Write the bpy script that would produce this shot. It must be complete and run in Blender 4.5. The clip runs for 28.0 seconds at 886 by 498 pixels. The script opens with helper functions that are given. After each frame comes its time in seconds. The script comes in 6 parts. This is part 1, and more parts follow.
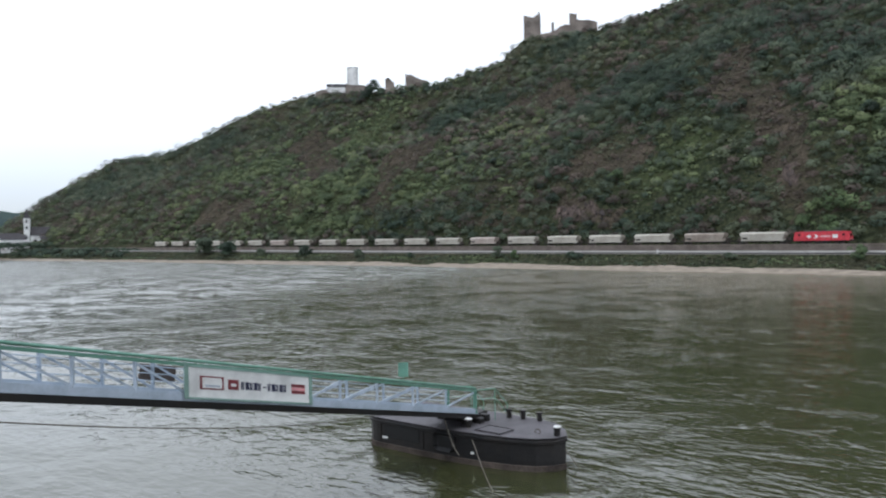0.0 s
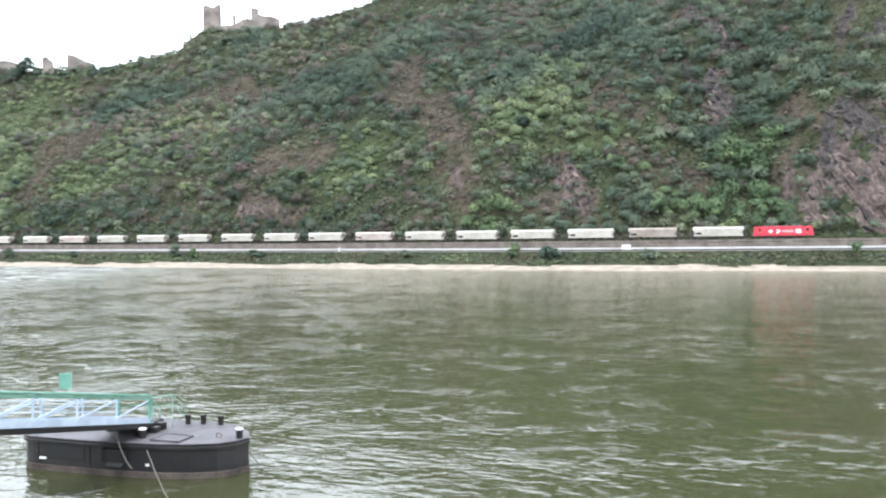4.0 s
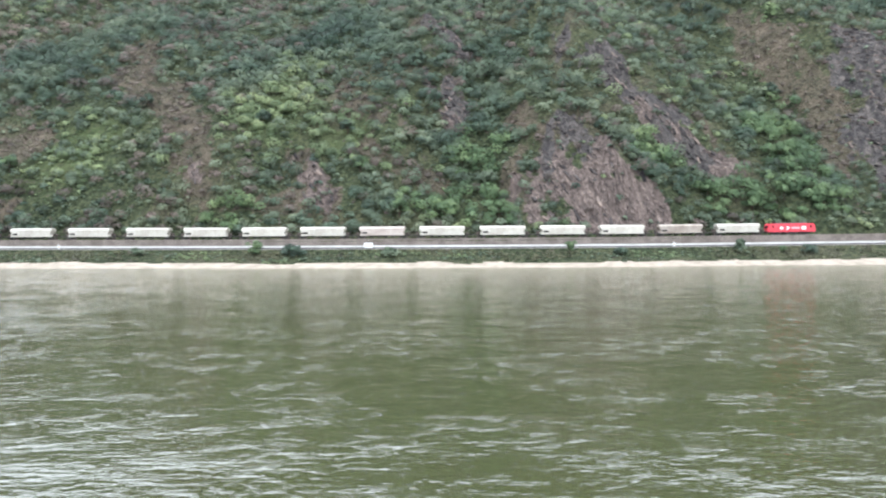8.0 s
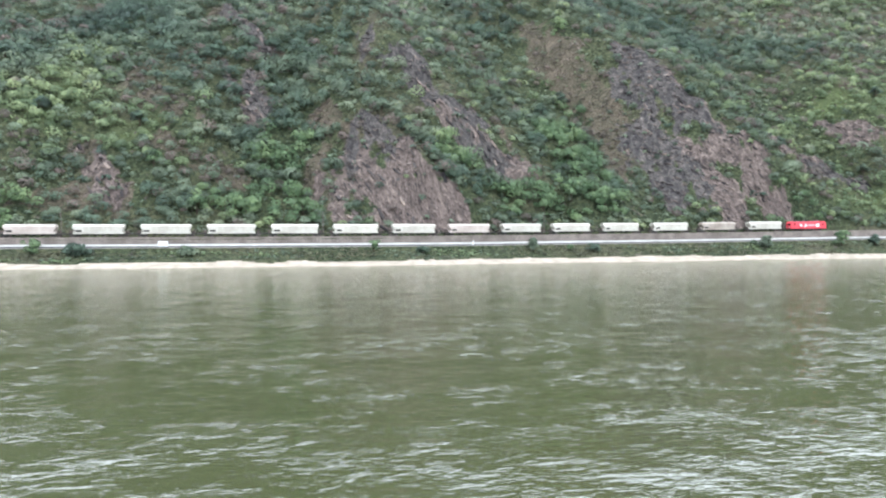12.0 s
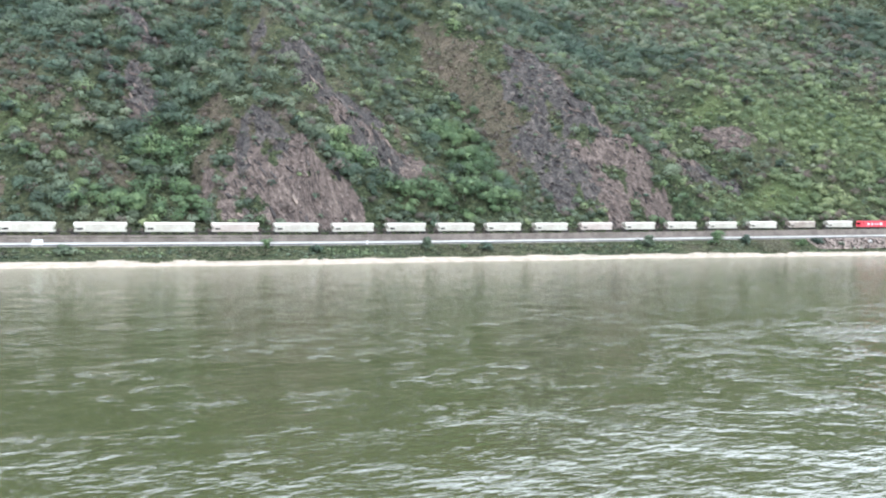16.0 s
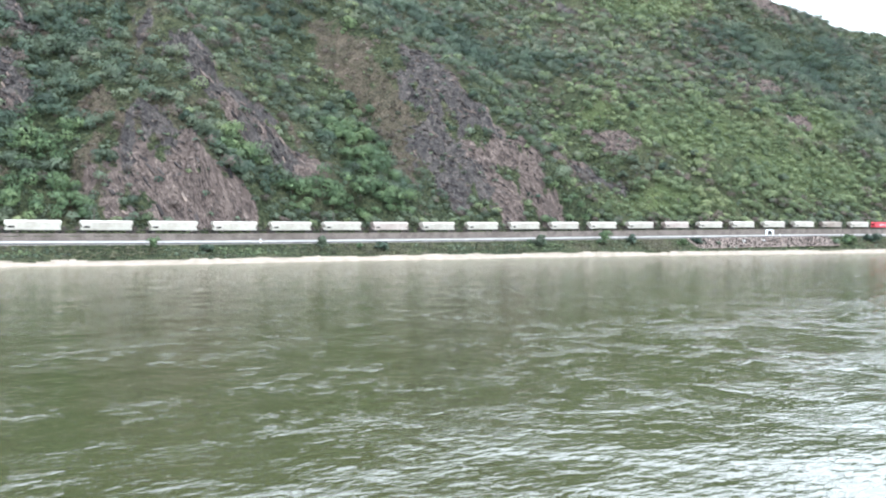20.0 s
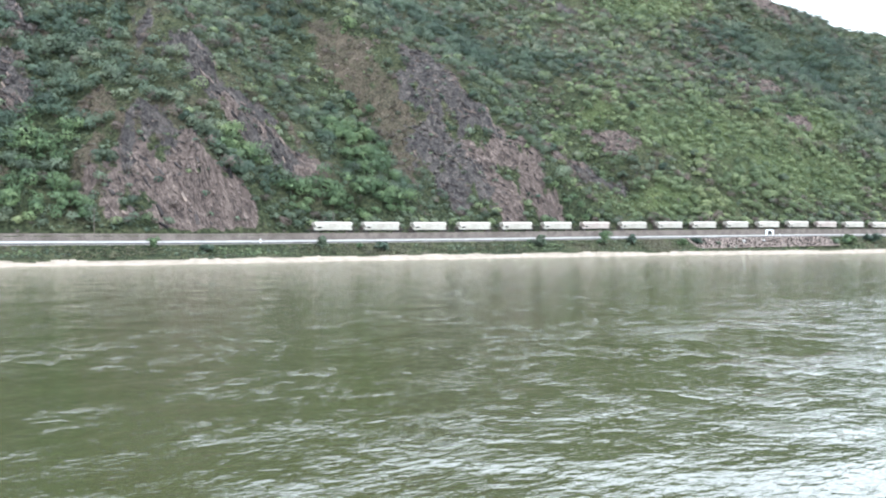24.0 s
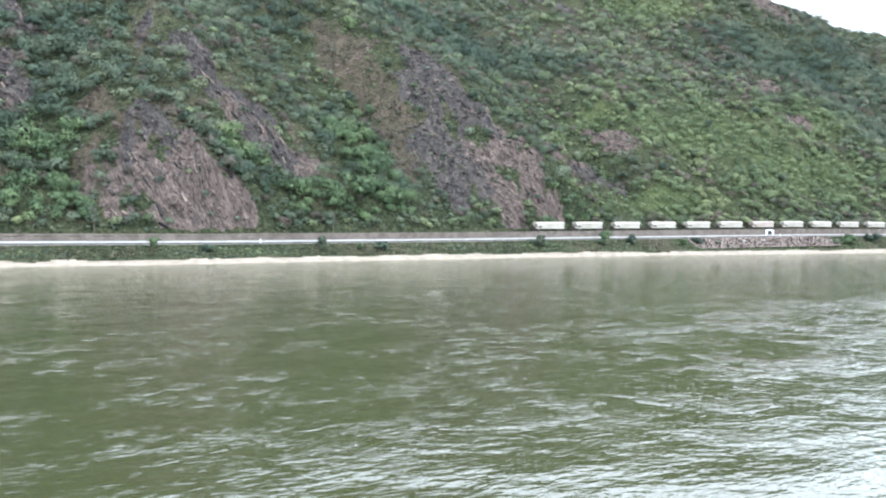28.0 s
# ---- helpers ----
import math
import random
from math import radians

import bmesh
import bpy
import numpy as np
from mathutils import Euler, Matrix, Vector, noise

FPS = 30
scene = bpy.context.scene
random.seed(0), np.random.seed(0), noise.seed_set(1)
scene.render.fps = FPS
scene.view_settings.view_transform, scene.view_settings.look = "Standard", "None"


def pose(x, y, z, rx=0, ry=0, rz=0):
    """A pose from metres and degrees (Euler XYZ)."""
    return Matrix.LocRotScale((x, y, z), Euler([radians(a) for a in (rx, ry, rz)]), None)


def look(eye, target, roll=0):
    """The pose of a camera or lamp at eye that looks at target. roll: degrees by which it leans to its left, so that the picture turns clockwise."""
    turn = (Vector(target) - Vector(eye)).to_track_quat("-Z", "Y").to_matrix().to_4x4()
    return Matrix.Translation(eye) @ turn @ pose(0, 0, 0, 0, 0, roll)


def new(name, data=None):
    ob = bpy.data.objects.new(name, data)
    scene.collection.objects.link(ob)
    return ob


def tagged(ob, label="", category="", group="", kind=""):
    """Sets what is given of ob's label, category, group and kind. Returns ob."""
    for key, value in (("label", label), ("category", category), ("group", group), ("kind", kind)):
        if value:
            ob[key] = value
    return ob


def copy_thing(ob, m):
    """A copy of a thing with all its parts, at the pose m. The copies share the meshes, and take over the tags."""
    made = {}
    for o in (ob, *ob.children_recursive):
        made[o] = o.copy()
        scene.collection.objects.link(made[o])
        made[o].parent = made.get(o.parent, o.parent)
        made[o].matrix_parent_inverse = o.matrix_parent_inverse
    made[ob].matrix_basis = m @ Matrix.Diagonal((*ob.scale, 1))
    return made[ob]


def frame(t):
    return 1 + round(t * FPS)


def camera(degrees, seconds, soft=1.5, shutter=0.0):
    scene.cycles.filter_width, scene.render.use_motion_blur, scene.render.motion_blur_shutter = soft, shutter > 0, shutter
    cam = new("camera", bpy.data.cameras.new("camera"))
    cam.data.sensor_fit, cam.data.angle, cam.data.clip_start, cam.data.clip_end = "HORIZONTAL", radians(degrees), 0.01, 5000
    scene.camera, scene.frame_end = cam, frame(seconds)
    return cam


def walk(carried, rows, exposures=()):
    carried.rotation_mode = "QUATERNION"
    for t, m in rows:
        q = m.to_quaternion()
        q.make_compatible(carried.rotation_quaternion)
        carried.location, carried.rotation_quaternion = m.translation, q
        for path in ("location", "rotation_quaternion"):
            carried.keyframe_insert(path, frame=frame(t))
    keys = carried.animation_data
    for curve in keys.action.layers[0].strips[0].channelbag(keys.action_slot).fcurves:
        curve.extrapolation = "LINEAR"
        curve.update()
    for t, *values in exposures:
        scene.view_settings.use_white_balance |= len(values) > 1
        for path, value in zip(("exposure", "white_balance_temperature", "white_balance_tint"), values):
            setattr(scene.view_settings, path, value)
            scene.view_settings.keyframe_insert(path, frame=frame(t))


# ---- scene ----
# ---- camera: stands still on the near bank and pans to the right ----
cam = camera(58.5, 28.0, soft=2.1, shutter=0.5)
PATH = [
    (0.0, 0, 0, 11.5, 89.28, 1.05, -0.01),
    (0.5, 0, 0, 11.5, 89.22, 1.06, -2.41),
    (1.0, 0, 0, 11.5, 89.14, 1.00, -6.10),
    (1.5, 0, 0, 11.5, 89.05, 0.96, -9.56),
    (2.0, 0, 0, 11.5, 89.00, 0.92, -12.60),
    (2.5, 0, 0, 11.5, 88.93, 0.85, -15.09),
    (3.0, 0, 0, 11.5, 88.87, 0.76, -17.54),
    (3.5, 0, 0, 11.5, 88.82, 0.77, -20.15),
    (5.5, 0, 0, 11.5, 88.67, 0.60, -29.68),
    (6.0, 0, 0, 11.5, 88.61, 0.50, -31.86),
    (6.5, 0, 0, 11.5, 88.57, 0.47, -33.79),
    (7.0, 0, 0, 11.5, 88.54, 0.41, -35.95),
    (7.5, 0, 0, 11.5, 88.50, 0.37, -38.41),
    (8.0, 0, 0, 11.5, 88.46, 0.27, -41.10),
    (8.5, 0, 0, 11.5, 88.43, 0.22, -43.39),
    (9.0, 0, 0, 11.5, 88.42, 0.22, -45.72),
    (9.5, 0, 0, 11.5, 88.39, 0.15, -47.66),
    (10.0, 0, 0, 11.5, 88.38, 0.09, -49.54),
    (10.5, 0, 0, 11.5, 88.37, 0.03, -51.04),
    (11.0, 0, 0, 11.5, 88.36, -0.00, -52.47),
    (11.5, 0, 0, 11.5, 88.35, -0.03, -53.82),
    (12.0, 0, 0, 11.5, 88.34, -0.05, -55.20),
    (12.5, 0, 0, 11.5, 88.33, -0.11, -56.42),
    (14.5, 0, 0, 11.5, 88.31, -0.25, -60.14),
    (15.0, 0, 0, 11.5, 88.31, -0.26, -60.76),
    (15.5, 0, 0, 11.5, 88.30, -0.28, -61.62),
    (16.0, 0, 0, 11.5, 88.30, -0.31, -62.84),
    (16.5, 0, 0, 11.5, 88.30, -0.37, -64.31),
    (17.0, 0, 0, 11.5, 88.30, -0.43, -65.75),
    (17.5, 0, 0, 11.5, 88.30, -0.45, -66.82),
    (18.0, 0, 0, 11.5, 88.29, -0.51, -68.23),
    (18.5, 0, 0, 11.5, 88.29, -0.53, -69.53),
    (19.0, 0, 0, 11.5, 88.30, -0.54, -70.37),
    (28.0, 0, 0, 11.5, 88.30, -0.53, -70.37),
]
walk(cam, [(t, pose(*p)) for t, *p in PATH], [(0.0, -1.10, 5780, 10), (1.0, -0.74, 5780, 10), (2.0, -0.20, 5800, 10), (3.0, 0.18, 5780, 9),
     (6.0, 0.46, 5780, 9), (9.0, 0.50, 5680, 8), (17.0, 0.60, 5600, 7), (28.0, 0.52, 5550, 7)])


# ---- world: bright overcast sky, soft sun ----
SUN_AZ, SUN_EL = 205.0, 62.0   # compass degrees from +y towards +x
world = bpy.data.worlds.new("sky")
scene.world = world
world.use_nodes = True
wn, wl = world.node_tree.nodes, world.node_tree.links
wn.clear()
w_out, w_bg = wn.new("ShaderNodeOutputWorld"), wn.new("ShaderNodeBackground")
w_sky = wn.new("ShaderNodeTexSky")
w_sky.sky_type, w_sky.sun_disc = "NISHITA", False
w_sky.sun_elevation, w_sky.sun_rotation = radians(SUN_EL), radians(SUN_AZ)
w_sky.air_density, w_sky.dust_density, w_sky.ozone_density = 1.0, 1.0, 1.5
w_coord, w_noise = wn.new("ShaderNodeTexCoord"), wn.new("ShaderNodeTexNoise")
w_noise.inputs["Scale"].default_value, w_noise.inputs["Detail"].default_value = 2.2, 4.0
w_ramp = wn.new("ShaderNodeValToRGB")   # cloud cover
w_ramp.color_ramp.elements[0].position, w_ramp.color_ramp.elements[0].color = 0.25, (0.80, 0.80, 0.80, 1)
w_ramp.color_ramp.elements[1].position, w_ramp.color_ramp.elements[1].color = 0.6, (1, 1, 1, 1)
w_mix = wn.new("ShaderNodeMix")
w_mix.data_type = "RGBA"
w_mix.inputs["B"].default_value = (19.0, 19.0, 18.9, 1)
wl.new(w_coord.outputs["Generated"], w_noise.inputs["Vector"])
wl.new(w_noise.outputs["Fac"], w_ramp.inputs["Fac"])
w_sep, w_low, w_cover = wn.new("ShaderNodeSeparateXYZ"), wn.new("ShaderNodeMapRange"), wn.new("ShaderNodeMath")
w_low.inputs["From Min"].default_value, w_low.inputs["From Max"].default_value = -.02, .2
w_low.inputs["To Min"].default_value, w_low.inputs["To Max"].default_value = .40, 1.0
w_low.interpolation_type, w_cover.operation = "SMOOTHSTEP", "MULTIPLY"
wl.new(w_coord.outputs["Generated"], w_sep.inputs["Vector"])
wl.new(w_sep.outputs["Z"], w_low.inputs["Value"])
wl.new(w_ramp.outputs["Color"], w_cover.inputs[0])
wl.new(w_low.outputs["Result"], w_cover.inputs[1])
wl.new(w_cover.outputs["Value"], w_mix.inputs["Factor"])
wl.new(w_sky.outputs["Color"], w_mix.inputs["A"])
wl.new(w_mix.outputs["Result"], w_bg.inputs["Color"])
w_bg.inputs["Strength"].default_value = 0.15
wl.new(w_bg.outputs["Background"], w_out.inputs["Surface"])
sun = new("sun", bpy.data.lights.new("sun", "SUN"))
sun.data.energy, sun.data.angle, sun.data.color = 2.1, radians(12), (1.0, 0.96, 0.9)
sun.matrix_world = look((600 * math.sin(radians(SUN_AZ)), 600 * math.cos(radians(SUN_AZ)), 600 * math.tan(radians(SUN_EL))), (0, 0, 0))
# ---- materials ----
def material(name, base, rough_=0.8, metal=0.0, spots=None, scale=1.0, bump=0.0, bump_scale=None, fine=0.0, spread=0.0, space="Object"):
    """A surface: base colour broken up by noise of two sizes; spots: a second colour; spread: change from piece to piece."""
    m = bpy.data.materials.new(name)
    m.use_nodes = True
    n, l = m.node_tree.nodes, m.node_tree.links
    b = n["Principled BSDF"]
    b.inputs["Roughness"].default_value, b.inputs["Metallic"].default_value = rough_, metal
    if rough_ > .84:
        b.inputs["Specular IOR Level"].default_value = .12
    co = n.new("ShaderNodeTexCoord")
    big, small = n.new("ShaderNodeTexNoise"), n.new("ShaderNodeTexNoise")
    for t, s, d in ((big, scale, 5), (small, scale * 9, 3)):
        t.inputs["Scale"].default_value, t.inputs["Detail"].default_value = s, d
        l.new(co.outputs[space], t.inputs["Vector"])
    ramp = n.new("ShaderNodeValToRGB")
    other = spots or tuple(c * .72 for c in base)
    ramp.color_ramp.elements[0].position, ramp.color_ramp.elements[0].color = .36, (*other, 1)
    ramp.color_ramp.elements[1].position, ramp.color_ramp.elements[1].color = .62, (*base, 1)
    l.new(big.outputs["Fac"], ramp.inputs["Fac"])
    hue = n.new("ShaderNodeHueSaturation")
    l.new(ramp.outputs["Color"], hue.inputs["Color"])
    val = n.new("ShaderNodeMapRange")
    val.inputs["From Min"].default_value, val.inputs["From Max"].default_value = .3, .7
    val.inputs["To Min"].default_value, val.inputs["To Max"].default_value = 1 - max(fine, .04), 1 + max(fine, .04)
    l.new(small.outputs["Fac"], val.inputs["Value"])
    l.new(val.outputs["Result"], hue.inputs["Value"])
    if spread:
        inf = n.new("ShaderNodeObjectInfo")
        r = n.new("ShaderNodeMapRange")
        r.inputs["To Min"].default_value, r.inputs["To Max"].default_value = 1 - spread, 1 + spread
        l.new(inf.outputs["Random"], r.inputs["Value"])
        mul = n.new("ShaderNodeMath")
        mul.operation = "MULTIPLY"
        l.new(val.outputs["Result"], mul.inputs[0])
        l.new(r.outputs["Result"], mul.inputs[1])
        l.new(mul.outputs["Value"], hue.inputs["Value"])
    l.new(hue.outputs["Color"], b.inputs["Base Color"])
    if bump:
        t = n.new("ShaderNodeTexNoise")
        t.inputs["Scale"].default_value, t.inputs["Detail"].default_value = bump_scale or scale * 12, 4
        l.new(co.outputs[space], t.inputs["Vector"])
        bp = n.new("ShaderNodeBump")
        bp.inputs["Strength"].default_value, bp.inputs["Distance"].default_value = bump, .1
        l.new(t.outputs["Fac"], bp.inputs["Height"])
        l.new(bp.outputs["Normal"], b.inputs["Normal"])
    return m


def foliage(name, dark, light, yellow, scale=.02, gloss=.6):
    """Leaves: colour drifts over the hillside and jitters from leaf to leaf."""
    m = bpy.data.materials.new(name)
    m.use_nodes = True
    n, l = m.node_tree.nodes, m.node_tree.links
    b = n["Principled BSDF"]
    b.inputs["Roughness"].default_value = gloss
    b.inputs["Specular IOR Level"].default_value = .25
    co, big, geo = n.new("ShaderNodeTexCoord"), n.new("ShaderNodeTexNoise"), n.new("ShaderNodeNewGeometry")
    lean = n.new("ShaderNodeAttribute")
    lean.attribute_name = "lean"                                # leaves lean outward with the crown's form
    l.new(lean.outputs["Vector"], b.inputs["Normal"])
    big.inputs["Scale"].default_value, big.inputs["Detail"].default_value, big.inputs["Roughness"].default_value = scale, 5, .65
    l.new(co.outputs["Object"], big.inputs["Vector"])
    ramp = n.new("ShaderNodeValToRGB")
    e = ramp.color_ramp.elements
    e[0].position, e[0].color = .38, (*dark, 1)
    e[1].position, e[1].color = .52, (*light, 1)
    e.new(.68).color = (*yellow, 1)
    l.new(big.outputs["Fac"], ramp.inputs["Fac"])
    hue = n.new("ShaderNodeHueSaturation")
    v = n.new("ShaderNodeMapRange")
    v.inputs["To Min"].default_value, v.inputs["To Max"].default_value = .80, 1.22
    l.new(geo.outputs["Random Per Island"], v.inputs["Value"])
    tone = n.new("ShaderNodeAttribute")
    tone.attribute_name = "tone"                                # one value for each crown
    each, tint, mul = n.new("ShaderNodeMapRange"), n.new("ShaderNodeMapRange"), n.new("ShaderNodeMath")
    each.inputs["To Min"].default_value, each.inputs["To Max"].default_value = .60, 1.36
    tint.inputs["To Min"].default_value, tint.inputs["To Max"].default_value = .515, .48
    l.new(tone.outputs["Fac"], each.inputs["Value"])
    l.new(tone.outputs["Fac"], tint.inputs["Value"])
    l.new(tint.outputs["Result"], hue.inputs["Hue"])
    mul.operation = "MULTIPLY"
    l.new(v.outputs["Result"], mul.inputs[0])
    l.new(each.outputs["Result"], mul.inputs[1])
    l.new(mul.outputs["Value"], hue.inputs["Value"])
    l.new(ramp.outputs["Color"], hue.inputs["Color"])
    l.new(hue.outputs["Color"], b.inputs["Base Color"])
    tr, mx = n.new("ShaderNodeBsdfTranslucent"), n.new("ShaderNodeMixShader")   # light through the leaves
    mx.inputs["Fac"].default_value = .25
    l.new(lean.outputs["Vector"], tr.inputs["Normal"])
    l.new(hue.outputs["Color"], tr.inputs["Color"])
    l.new(b.outputs["BSDF"], mx.inputs[1])
    l.new(tr.outputs["BSDF"], mx.inputs[2])
    l.new(mx.outputs["Shader"], n["Material Output"].inputs["Surface"])
    return m


def hill_ground():
    """Hillside soil: dry grass, low green growth, scree and bare slate where the ground is bare."""
    m = bpy.data.materials.new("hill_ground")
    m.use_nodes = True
    n, l = m.node_tree.nodes, m.node_tree.links
    b = n["Principled BSDF"]
    b.inputs["Roughness"].default_value = .95
    b.inputs["Specular IOR Level"].default_value = .1
    co = n.new("ShaderNodeTexCoord")

    def noise_(scale, detail=5, stretch=None):
        t = n.new("ShaderNodeTexNoise")
        t.inputs["Scale"].default_value, t.inputs["Detail"].default_value = scale, detail
        if stretch:
            mp = n.new("ShaderNodeMapping")
            mp.inputs["Rotation"].default_value, mp.inputs["Scale"].default_value = stretch
            l.new(co.outputs["Object"], mp.inputs["Vector"])
            l.new(mp.outputs["Vector"], t.inputs["Vector"])
        else:
            l.new(co.outputs["Object"], t.inputs["Vector"])
        return t.outputs["Fac"]

    def ramp(fac, *stops):
        r = n.new("ShaderNodeValToRGB")
        e = r.color_ramp.elements
        e[0].position, e[0].color = stops[0][0], (*stops[0][1], 1)
        e[1].position, e[1].color = stops[-1][0], (*stops[-1][1], 1)
        for p, c in stops[1:-1]:
            e.new(p).color = (*c, 1)
        l.new(fac, r.inputs["Fac"])
        return r.outputs["Color"]

    def mix(fac, a, c):
        x = n.new("ShaderNodeMix")
        x.data_type = "RGBA"
        l.new(fac, x.inputs["Factor"])
        l.new(a, x.inputs["A"])
        l.new(c, x.inputs["B"])
        return x.outputs["Result"]

    grass = ramp(noise_(.035), (.34, (.030, .040, .022)), (.46, (.046, .056, .030)), (.56, (.070, .072, .042)), (.66, (.100, .082, .062)))
    speck = ramp(noise_(.7, 5), (.40, (.012, .018, .009)), (.5, (.045, .056, .028)), (.60, (.105, .112, .058)))
    half = n.new("ShaderNodeValue")
    half.outputs[0].default_value = .5
    grass = mix(half.outputs[0], grass, speck)
    def carried(name):
        at = n.new("ShaderNodeAttribute")
        at.attribute_name = name
        return at.outputs["Fac"]

    def bedding(across, along, scale, detail, warp):
        cx = n.new("ShaderNodeCombineXYZ")
        for k, (name, f) in enumerate((("bed", across), ("run", along))):
            mu = n.new("ShaderNodeMath")
            mu.operation = "MULTIPLY"
            mu.inputs[1].default_value = f
            l.new(carried(name), mu.inputs[0])
            l.new(mu.outputs[0], cx.inputs[k])
        t = n.new("ShaderNodeTexNoise")
        t.inputs["Scale"].default_value, t.inputs["Detail"].default_value, t.inputs["Roughness"].default_value = scale, detail, .62
        t.inputs["Distortion"].default_value = warp
        l.new(cx.outputs["Vector"], t.inputs["Vector"])
        return t.outputs["Fac"]

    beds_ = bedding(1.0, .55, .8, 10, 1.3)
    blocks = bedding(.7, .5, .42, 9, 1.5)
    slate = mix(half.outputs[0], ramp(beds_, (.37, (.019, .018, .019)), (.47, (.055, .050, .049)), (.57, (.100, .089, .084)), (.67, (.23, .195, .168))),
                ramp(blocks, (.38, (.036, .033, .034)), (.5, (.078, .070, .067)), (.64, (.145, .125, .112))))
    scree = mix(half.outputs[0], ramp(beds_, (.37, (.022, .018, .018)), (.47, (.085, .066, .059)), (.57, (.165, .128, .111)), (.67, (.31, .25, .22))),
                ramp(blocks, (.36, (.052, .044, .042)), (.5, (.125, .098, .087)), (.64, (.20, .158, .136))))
    hay = mix(half.outputs[0], ramp(noise_(.12, 5), (.36, (.054, .050, .034)), (.5, (.088, .074, .052)), (.64, (.135, .106, .080))),
              ramp(noise_(1.1, 4), (.38, (.026, .026, .017)), (.62, (.140, .118, .086))))

    def share(name, lo, hi):
        at = n.new("ShaderNodeAttribute")
        at.attribute_name = name
        add = n.new("ShaderNodeMath")
        add.operation = "ADD"
        l.new(at.outputs["Fac"], add.inputs[0])
        wide = n.new("ShaderNodeMath")
        wide.operation = "MULTIPLY_ADD"
        wide.inputs[1].default_value, wide.inputs[2].default_value = 2.0, -.5
        l.new(noise_(.3, 7), wide.inputs[0])
        l.new(wide.outputs[0], add.inputs[1])
        sh = n.new("ShaderNodeMapRange")
        sh.inputs["From Min"].default_value, sh.inputs["From Max"].default_value = lo, hi
        l.new(add.outputs[0], sh.inputs["Value"])
        return sh.outputs["Result"]

    lush = mix(half.outputs[0], ramp(noise_(.09, 5), (.36, (.062, .090, .042)), (.5, (.090, .120, .054)), (.64, (.122, .145, .068))),
               ramp(noise_(1.0, 4), (.38, (.045, .065, .022)), (.62, (.135, .160, .060))))
    ground_ = mix(share("lush", .80, 1.7), grass, lush)
    ground_ = mix(share("dry", .75, 1.0), ground_, hay)
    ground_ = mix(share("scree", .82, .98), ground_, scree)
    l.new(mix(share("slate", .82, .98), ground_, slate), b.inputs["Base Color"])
    bp = n.new("ShaderNodeBump")
    bp.inputs["Strength"].default_value, bp.inputs["Distance"].default_value = 1.0, 2.6
    craggy = n.new("ShaderNodeMath")
    craggy.operation = "MULTIPLY_ADD"
    craggy.inputs[1].default_value = .7
    l.new(noise_(.55, 8), craggy.inputs[0])
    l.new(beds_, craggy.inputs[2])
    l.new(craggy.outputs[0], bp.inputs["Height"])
    l.new(bp.outputs["Normal"], b.inputs["Normal"])
    return m


